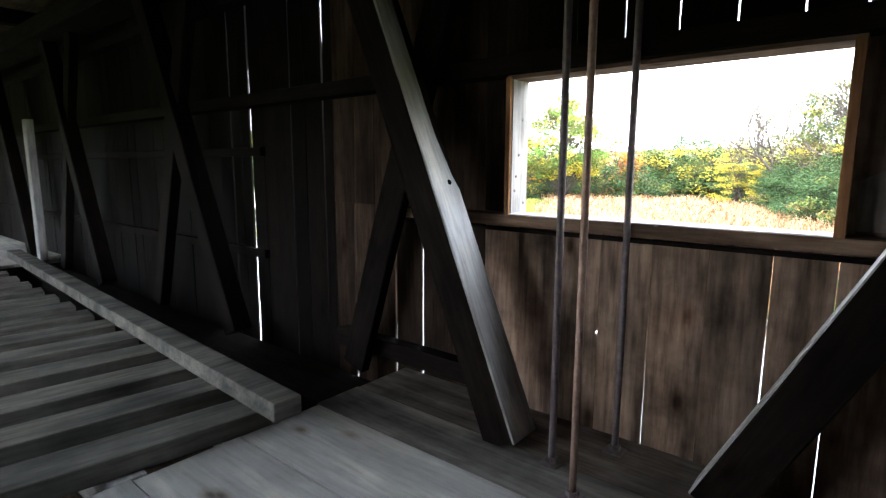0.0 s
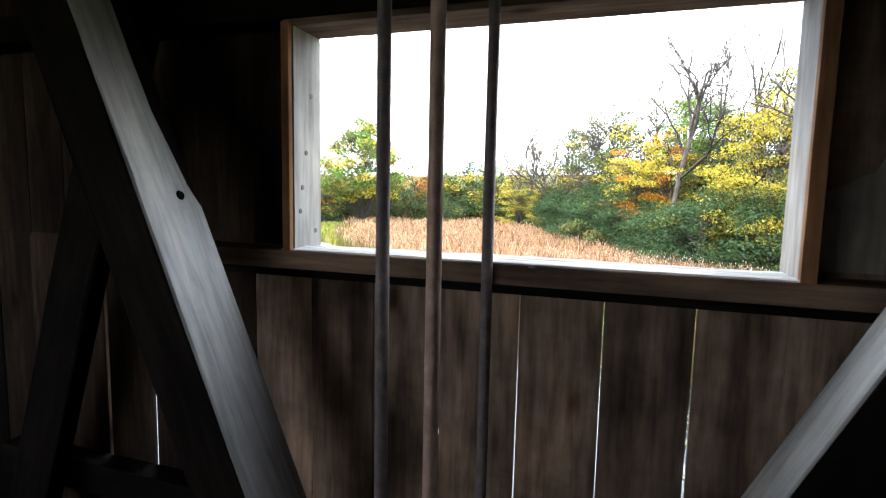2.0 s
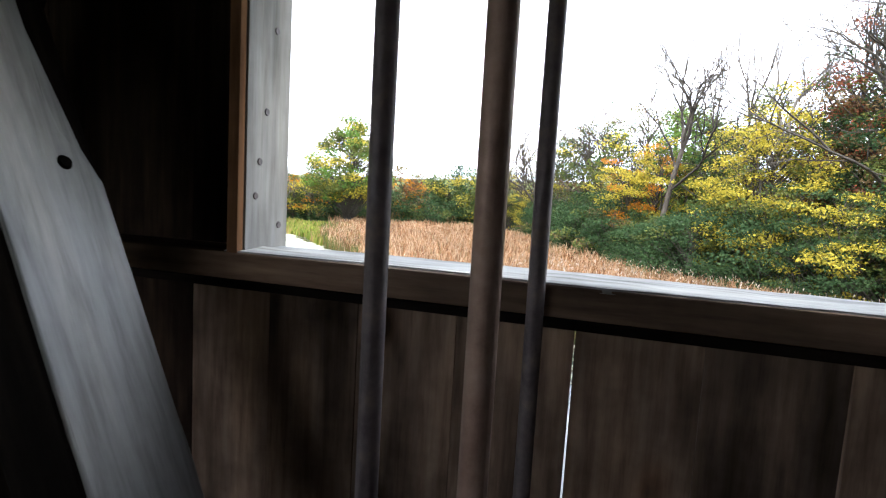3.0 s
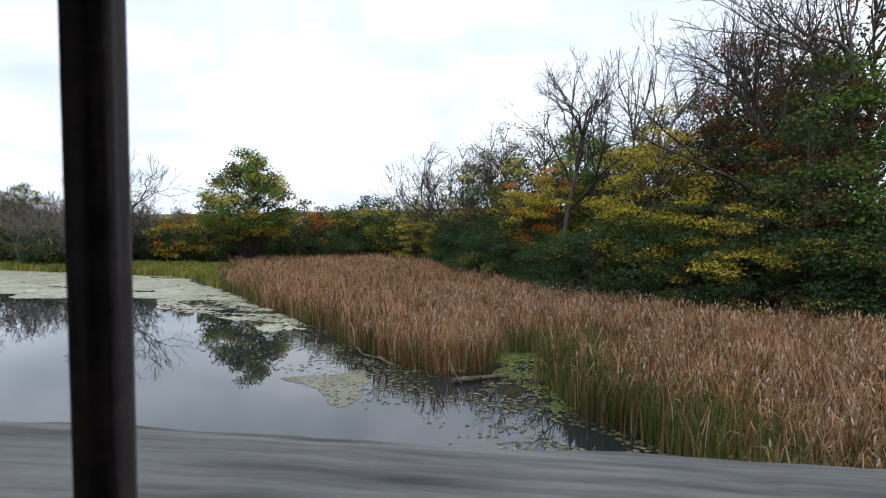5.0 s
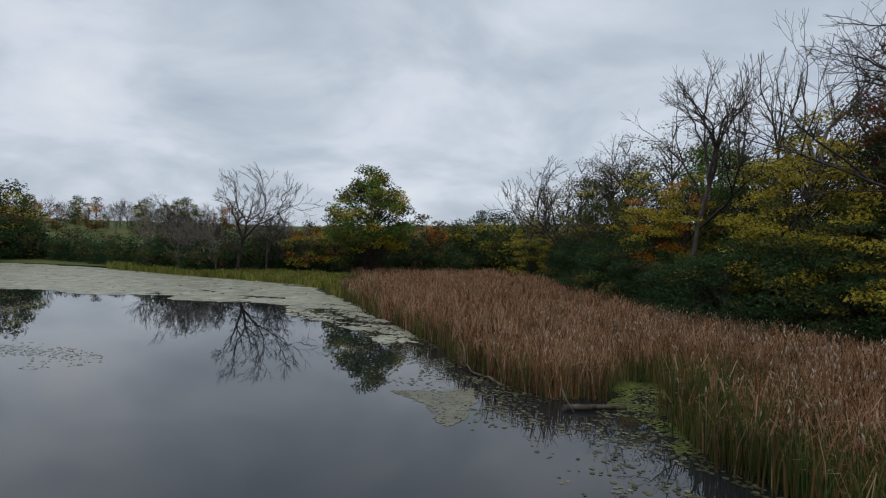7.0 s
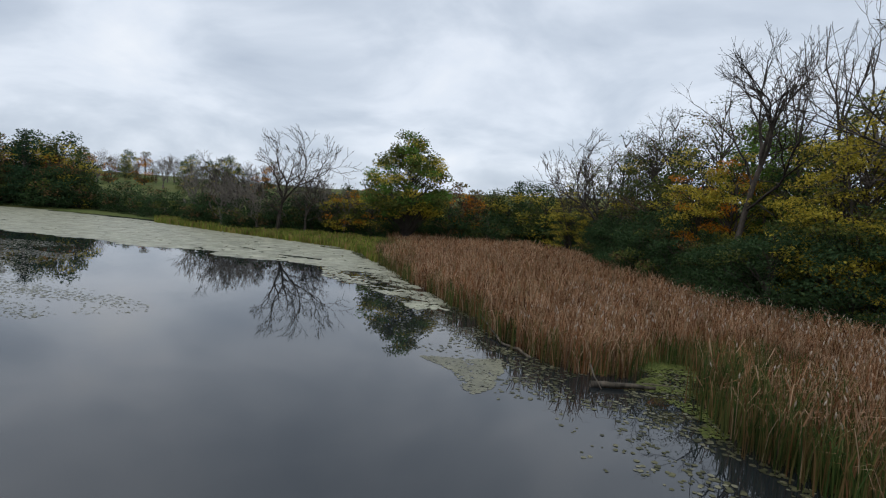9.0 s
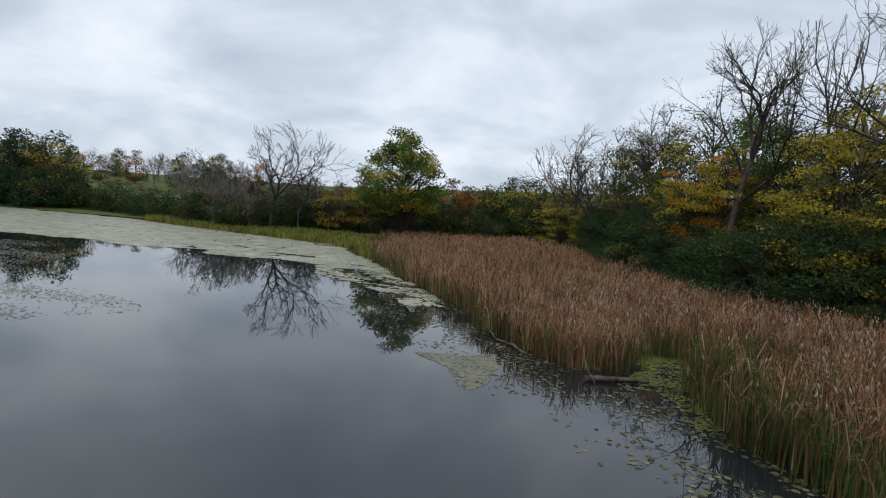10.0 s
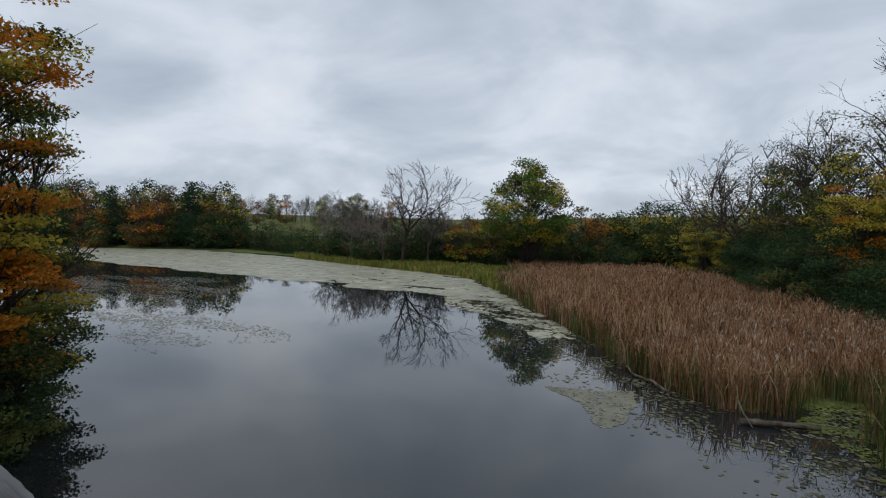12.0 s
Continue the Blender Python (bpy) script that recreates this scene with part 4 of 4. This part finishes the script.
far_gold = Kind(seed=75, twigs=1, label="small golden-orange tree on the far shore", category="tree", h=6.5, profile=((0.2, 1.6), (0.5, 2.4), (0.8, 1.8), (1.0, 0.5)), clumps=36, clump_r=0.6, leaves=55, size=0.15, leafs=((ORANGE, 0.26), (YELLOW, 0.4), (OLIVE, 0.34)), bare=0.15, flat=0.4)
far_grey = Kind(seed=74, label="grey leafless thicket tree on the far shore", category="tree", h=9.0, forks=4, clear=0.28, open_=25, wiggle=0.13, thin=0.026, split=0.8, lift=0.12, bark=TWIG, stems=3, side=0.55)
for i in range(48):
    az = 11.5 + i * 0.96 + rnd.uniform(-0.3, 0.3)
    d = (74 + 2 * math.sin(i * 0.5) if az < 30 else 78 + 1.5 * math.sin(i * 0.5)) if az < 45 else 78 + (az - 45) * 3.8
    far_shrub.put(*at(az, d + rnd.uniform(-1.5, 2.5)), rnd.uniform(0.55, 1.2), rnd.uniform(0, 360))
    if rnd.random() < 0.6:
        far_shrub.put(*at(az + 0.5, d + rnd.uniform(3, 7)), rnd.uniform(0.9, 1.45), rnd.uniform(0, 360))
    if not 49 < az < 57 and rnd.random() < 0.85:
        grey = az > 35
        rnd.choice([far_grey, far_grey, far_grey, far_olive] if grey else [far_olive, far_olive, far_grey, far_orange]).put(*at(az + 0.5, d + rnd.uniform(5, 12)), rnd.uniform(0.75, 1.0) if grey else rnd.uniform(0.55, 0.85), rnd.uniform(0, 360))
for az, d, kind, s in ((31.4, 75, far_gold, 1.0), (33.2, 76, far_gold, 0.95), (35.0, 76, far_gold, 0.85), (24.8, 76, far_gold, 0.7), (22.0, 76, far_orange, 0.95), (20.6, 76, far_orange, 0.85), (18.5, 78, far_olive, 0.8), (16.8, 78, far_olive, 0.85), (14.5, 76, far_olive, 0.9),
                       (13.0, 74, far_olive, 0.9), (15.8, 80, pine, 0.72), (20.8, 78, far_grey, 0.85), (29.8, 76, far_olive, 0.62), (31.0, 76, far_grey, 0.95), (34.2, 76, far_grey, 0.8), (36.0, 78, far_grey, 0.85),
                       (43.0, 76, far_grey, 0.85), (44.6, 78, far_grey, 0.9), (46.2, 82, far_grey, 0.95), (47.6, 88, bare_wide, 0.85), (48.6, 94, far_grey, 1.1), (57.8, 124, far_olive, 1.15), (61.6, 126, pine, 1.08), (68.1, 134, pine, 0.98), (69.8, 132, far_orange, 1.2), (64.5, 128, far_orange, 1.3), (66.0, 128, far_orange, 1.2)):
    kind.put(*at(az, d), s, rnd.uniform(0, 360))
for i in range(36):
    az = 57.5 + i * 0.75
    d = 126 + (az - 55) * 1.4 + rnd.uniform(-4, 4)
    kind = rnd.choice([far_olive, far_orange, far_orange, far_olive, far_grey, far_olive])
    s = {far_orange: 1.5, far_olive: 1.35, far_grey: 1.3}[kind] * rnd.uniform(0.8, 1.1)
    kind.put(*at(az, d), s, rnd.uniform(0, 360))
    far_shrub.put(*at(az + 0.4, d - 6), rnd.uniform(1.2, 1.7), rnd.uniform(0, 360))
for i in range(34):
    rnd.choice([far_grey, far_grey, far_olive, far_orange]).put(*at(41 + i * 0.62 + rnd.uniform(-0.3, 0.3), rnd.uniform(190, 250)), rnd.uniform(0.8, 1.25), rnd.uniform(0, 360))
# the bank on the near left
left_maple = Kind(seed=61, corners=4, label="orange and green maple on the near bank", category="tree", h=13.5, profile=((0.1, 2.4), (0.35, 2.7), (0.7, 2.6), (1.0, 0.8)), clumps=150, clump_r=0.52, leaves=340, size=0.06, leafs=((ORANGE, 0.5), (OLIVE, 0.26), (YELLOW, 0.24)), flat=0.2)
left_maple.put(*at(81.3, 17.5), 1.0, 0)
left_small = Kind(seed=63, corners=4, label="small orange-leaved maple at the water edge", category="tree", h=4.9, profile=((0.3, 1.1), (0.55, 1.6), (0.8, 1.3), (1.0, 0.4)), clumps=60, clump_r=0.28, leaves=150, size=0.06, leafs=((ORANGE, 0.72), (OLIVE, 0.28)), flat=0.3)
left_small.put(*at(76.6, 16.3), 1.0, 0)
sapling = Kind(seed=64, label="thin sapling with few yellow-green leaves", category="tree", h=9.4, spread=0.7, levels=3, leaf=BRIGHT, count=5, size=0.055, radius=0.2, free=0.3, up=0.3, kids=(3, 3, 2), min_r=0.007, bend=0.25)
sapling.put(*at(76.0, 17.0), 0.92, 200)
left_shrub = Kind(seed=62, corners=4, label="dark green bush hanging over the water", category="shrub", h=3.6, profile=((0.02, 1.6), (0.35, 2.0), (0.7, 1.5), (1.0, 0.4)), clumps=100, clump_r=0.3, leaves=150, size=0.055, leafs=((GREEN, 0.62), (OLIVE, 0.38)), name="shrub", stems=3, flat=0.35)
left_shrub.put(*at(76.4, 18.4), 1.0, 0)
left_shrub.put(*at(79.6, 15.6), 0.9, 100)
left_shrub.put(*at(78.2, 16.9), 0.8, 200)

# ---- cattails, lily pads, logs ----
def blades(seed, pts, h0, h1, width, lean):
    """Standing leaf blades of three joints each, at points on the plan."""
    r = np.random.default_rng(seed)
    n = len(pts)
    h = r.uniform(h0, h1, n) * (1 + 0.16 * np.sin(pts[:, 0] * 1.7 + np.sin(pts[:, 1] * 1.3) * 2) * np.sin(pts[:, 1] * 1.1 + pts[:, 0] * 0.6))
    w = r.uniform(0.6, 1.3, n) * width
    az = r.uniform(0, 2 * np.pi, n)
    dx, dy = np.cos(az), np.sin(az)
    bend = r.uniform(0.1, 1.0, n) * lean * h
    face = r.uniform(0, np.pi, n)
    sx, sy = np.cos(face), np.sin(face)
    z0 = np.full(n, WATER - 0.05)
    rows = []
    for f, b, k in ((0, 0, 1.0), (0.55, 0.25, 0.9), (0.85, 0.65, 0.6), (1.0, 1.25, 0.1)):
        cx, cy, cz = pts[:, 0] + dx * bend * b, pts[:, 1] + dy * bend * b, z0 + h * (f - 0.25 * lean * b * b * (f > 0.9))
        for s in (-1, 1):
            rows.append(np.stack([cx + s * sx * w * k, cy + s * sy * w * k, cz], 1))
    v = np.stack(rows, 1).reshape(-1, 3)
    base = np.arange(n)[:, None] * 8
    f = np.concatenate([base + np.array([[0, 1, 3, 2]]), base + np.array([[2, 3, 5, 4]]), base + np.array([[4, 5, 7, 6]])], 1).reshape(-1, 4)
    return v.tolist(), f.tolist()


def scatter(seed, n, x0, x1, y0, y1, keep):
    r = np.random.default_rng(seed)
    p = np.stack([r.uniform(x0, x1, n), r.uniform(y0, y1, n)], 1)
    return p[keep(p[:, 0], p[:, 1])]


def wood_edge(px, py):
    """Positive where a point lies on the pond's side of the wood."""
    ex = np.interp(py, [e[1] for e in EDGE], [e[0] for e in EDGE])
    return ex + 2.0 - px


cover = lambda px, py: (shore(px, py) > 0.05) & (wood_edge(px, py) > 0) & (py > 4) & ~((px > -0.9) & (shore(px, py) < 2.2 + 0.8 * np.sin(px * 2.1 + py)) & (np.random.default_rng(9).uniform(0, 1, px.shape) < 0.8))
near = scatter(1, 60000, -6, 17, 8, 36, cover)
mid = scatter(2, 60000, -26, 6, 20, 62, lambda a, b: cover(a, b) & ((b > 36) | (a < -6)))
azimuth = lambda a, b: np.degrees(np.arctan2(-0.8 - a, b - 3.0))
far = scatter(3, 30000, -50, -5, 45, 78, lambda a, b: (shore(a, b) > 0.05) & (wood_edge(a, b) > 0) & (b > 50) & (shore(a, b) < 26) & (azimuth(a, b) < 28.5 + 1.2 * np.sin(b * 0.9)))
for nm, pts, w in (("cattails", near, 0.016), ("cattails", mid, 0.026), ("cattails", far, 0.045)):
    v, f = blades(7, pts, 0.85, 1.75, w, 0.5)
    tagged(new(nm, raw(nm, v, f, [REED])), "dense bed of dry russet cattails in the shallows", "cattails", kind="stuff")
fringe = scatter(4, 60000, -30, 12, 8, 52, lambda a, b: (shore(a, b) > -0.25) & (shore(a, b) < 0.9) & (a > -14))
green_patch = scatter(5, 26000, -2, 14, 8, 24, lambda a, b: (shore(a, b) > 0.1) & (shore(a, b) < 3.4) & (a > -1.0))
stand = scatter(15, 26000, -32, -14, 33, 60, lambda a, b: (shore(a, b) > -0.3) & (shore(a, b) < 7) & (azimuth(a, b) > 26.5) & (azimuth(a, b) < 30.5))
gp = np.concatenate([fringe[:12000], green_patch[:9000], stand[:3500]])
v, f = blades(8, gp, 0.8, 1.5, 0.015, 0.25)
tagged(new("green_cattails", raw("green_cattails", v, f, [REED_GREEN])), "green cattail leaves along the water's edge", "cattails", kind="stuff")

# low marsh grass along the far shore
marsh = scatter(6, 90000, -115, -22, 42, 74, lambda a, b: (shore(a, b) > -0.6) & (shore(a, b) < 11.0) & (azimuth(a, b) > 27.5) & (azimuth(a, b) < 52))
v, f = blades(9, marsh[:20000], 0.4, 1.0, 0.06, 0.3)
tagged(new("marsh_grass", raw("marsh_grass", v, f, [MARSH])), "low yellow-green marsh grass on the far shore", "marsh grass", kind="stuff")
# seed heads
r9 = np.random.default_rng(12)
heads = near[r9.uniform(0, 1, len(near)) < 0.034]
vs, fs = [], []
for hx, hy in heads:
    z = WATER + r9.uniform(1.1, 1.6)
    q = Vector((hx, hy, z))
    d = Vector((r9.normal() * 0.25, r9.normal() * 0.25, 1)).normalized()
    tube(vs, fs, q, q + d * 0.07, 0.012, 0.021, 5)
    tube(vs, fs, q + d * 0.07, q + d * 0.14, 0.021, 0.005, 5)
tagged(new("cattail_heads", raw("cattail_heads", vs, fs, [FLUFF], smooth=True)), "pale fluffy seed heads above the cattails", "seed heads", kind="stuff")

# ---- lily pads, duckweed and floating wood ----
def floating(seed, pts, r0, r1, mat_, name, label, category, lift=0.006):
    r = np.random.default_rng(seed)
    n = len(pts)
    rad = r.uniform(r0, r1, n)
    ang = r.uniform(0, 2 * np.pi, n)
    k = 6
    w = np.arange(k) * 2 * np.pi / k
    wob = r.uniform(0.75, 1.15, (n, k))
    x = pts[:, 0:1] + np.cos(w + ang[:, None]) * rad[:, None] * wob
    y = pts[:, 1:2] + np.sin(w + ang[:, None]) * rad[:, None] * wob
    z = WATER + lift + r.uniform(0, 0.006, (n, 1)) + np.zeros((n, k))
    v = np.stack([x, y, z], 2).reshape(-1, 3).tolist()
    f = np.arange(n * k).reshape(-1, k).tolist()
    return tagged(new(name, raw(name, v, f, [mat_])), label, category, kind="stuff")


def patchy(px, py, scale, level, off=0.0):
    return np.array([noise.noise((a * scale + off, b * scale, off)) for a, b in zip(px, py)]) > level


def drifting(seed, px, py, scale, bias, off=0.0):
    """Chosen at random, more often where a soft noise is high, so that patches fade out at their rims."""
    r = np.random.default_rng(seed)
    n = np.array([noise.noise((a * scale + off, b * scale, off)) + 0.5 * noise.noise((a * scale * 3.1, b * scale * 3.1, off)) for a, b in zip(px, py)])
    return n + bias > r.uniform(-0.45, 0.45, len(n))


def in_poly(px, py, poly, ragged=0.0):
    if ragged:
        q = [noise.noise_vector((a / ragged * 0.5, b / ragged * 0.5, 2.0)) * ragged for a, b in zip(px, py)]
        px, py = px + np.array([v.x for v in q]), py + np.array([v.y for v in q])
    inside = np.zeros(px.shape, bool)
    for (ax, ay), (bx, by) in zip(poly, poly[1:] + poly[:1]):
        if ay != by:
            inside ^= ((ay > py) != (by > py)) & (px < ax + (py - ay) * (bx - ax) / (by - ay))
    return inside


MAT = [(-150, 38), (-112, 61), (-76, 60), (-47, 55), (-33, 52), (-26, 44), (-17, 35), (-22, 36), (-40, 36), (-57, 34), (-80, 33)]
pts = scatter(21, 44000, -150, -17, 33, 62, lambda a, b: in_poly(a, b, MAT, 2.5) & (shore(a, b) < 0.3))
pts = pts[patchy(pts[:, 0] * 0.6, pts[:, 1] * 1.4, 0.35, -0.38) | (pts[:, 0] < -42)]
floating(21, pts, 0.2, 0.52, PAD, "lily_pads", "broad pale mat of lily pads on the far water", "lily pads")
fr = scatter(22, 120000, -34, 8, 4, 54, lambda a, b: (shore(a, b) < 0.1) & (shore(a, b) > -4.2) & (azimuth(a, b) < 38))
d = shore(fr[:, 0], fr[:, 1])
fr = fr[(np.random.default_rng(3).uniform(0, 4.2, len(fr)) < 4.2 + d * 1.05) & patchy(fr[:, 0], fr[:, 1], 0.6, -0.12, 3.0)]
floating(22, fr[:34000], 0.03, 0.08, PAD_NEAR, "lily_pads", "scattered lily pads along the reed edge", "lily pads")
DRIFTS = [(-26.5, 43.0), (-17.5, 35.2), (-11.5, 29.0), (-9.8, 26.8), (-12.5, 26.6), (-17.5, 29.8), (-24.0, 34.5)]
pts = scatter(26, 26000, -27, -9, 26, 44, lambda a, b: in_poly(a, b, DRIFTS, 2.0) & (shore(a, b) < 0.1))
pts = pts[drifting(33, pts[:, 0] * 0.6, pts[:, 1] * 1.5, 0.6, -0.28, 6.0)]
floating(26, pts, 0.08, 0.2, PAD, "lily_pads", "streaks of pale lily pads before the cattails", "lily pads")
FILM_A = [(-7.9, 19.2), (-6.2, 20.4), (-5.0, 19.0), (-4.9, 17.3), (-6.0, 16.5)]
pts = scatter(23, 16000, -8.6, -4.2, 15.8, 21.0, lambda a, b: in_poly(a, b, FILM_A, 1.1) & (shore(a, b) < 0))
pts = pts[drifting(31, pts[:, 0], pts[:, 1], 0.7, 0.15, 8.0)]
floating(23, pts, 0.025, 0.07, FILM, "algae_film", "thin pale green algae floating on the water", "algae")
FILM_B = [(-60, 24), (-48, 30), (-38, 26), (-23, 16), (-20.5, 11.5), (-27, 12.2), (-48, 19)]
pts = scatter(24, 60000, -62, -18, 9, 32, lambda a, b: in_poly(a, b, FILM_B, 5.0))
pts = pts[drifting(32, pts[:, 0] * 0.5, pts[:, 1] * 1.6, 0.3, -0.02, 5.0)]
floating(24, pts[:18000], 0.025, 0.07, FILM, "algae_film", "thin pale algae streaks on open water", "algae")
DUCK = [(-1.7, 20.6), (-1.4, 23.4), (0.0, 23.6), (0.8, 21.6), (0.3, 19.4), (0.9, 17.4), (0.3, 17.0), (-0.5, 19.0)]
pts = scatter(25, 12000, -2.4, 1.8, 16, 24.5, lambda a, b: in_poly(a, b, DUCK, 0.6))
pts = pts[drifting(34, pts[:, 0], pts[:, 1], 1.1, 0.02, 2.0)]
floating(25, pts, 0.02, 0.06, SCUM, "duckweed", "bright yellow-green duckweed between the reeds", "duckweed", 0.02)


def drift(name, pts_, r, label):
    vs, fs = [], []
    pts_ = [Vector(p) for p in pts_]
    fine = []
    for a, b in zip(pts_, pts_[1:]):
        for i in range(4):
            fine.append(a.lerp(b, i / 4) + noise.noise_vector(a + b * i) * r * 0.8)
    fine.append(pts_[-1])
    k, along = len(fine), (fine[-1] - fine[0]).normalized()
    side = along.cross(Vector((0, 0, 1))).normalized()
    up = side.cross(along)
    for i, q in enumerate(fine):
        rr = r * (1 - 0.6 * i / k)
        for j in range(8):
            w = j * math.tau / 8
            vs.append(tuple(q + (side * math.cos(w) + up * math.sin(w)) * rr))
            if i:
                n0, n1 = (i - 1) * 8, i * 8
                fs.append((n0 + j, n0 + (j + 1) % 8, n1 + (j + 1) % 8, n1 + j))
    fs.append(tuple(range(8)))
    fs.append(tuple(reversed(range((k - 1) * 8, k * 8))))
    return tagged(new(name, raw(name, vs, fs, [DRIFT], smooth=True)), label, "driftwood")


drift("fallen_branch", [(-5.0, 21.0, WATER + 0.04), (-5.7, 21.6, WATER + 0.1), (-6.6, 22.4, WATER + 0.07), (-7.5, 23.8, WATER + 0.22), (-8.5, 25.2, WATER + 0.45)], 0.06, "pale fallen branch lying in the water by the reeds")
drift("drift_log", [(-2.8, 19.25, WATER + 0.08), (-2.0, 19.55, WATER + 0.1), (-1.0, 20.0, WATER + 0.07)], 0.11, "grey drift log floating at the reed edge")
drift("fallen_branch", [(-2.9, 19.7, WATER + 0.55), (-2.7, 19.4, WATER + 0.25), (-2.45, 19.1, WATER + 0.02)], 0.035, "thin pale branch leaning on the drift log")
drift("drift_stick", [(-1.4, 20.4, WATER + 0.02), (-0.6, 20.6, WATER + 0.03)], 0.035, "thin dark stick floating on the water")
drift("fallen_branch", [(-14.6, 72.5, WATER + 1.2), (-12.6, 69.5, WATER + 2.6), (-11.2, 67.5, WATER + 1.4)], 0.09, "grey dead branch leaning at the corner of the thicket")
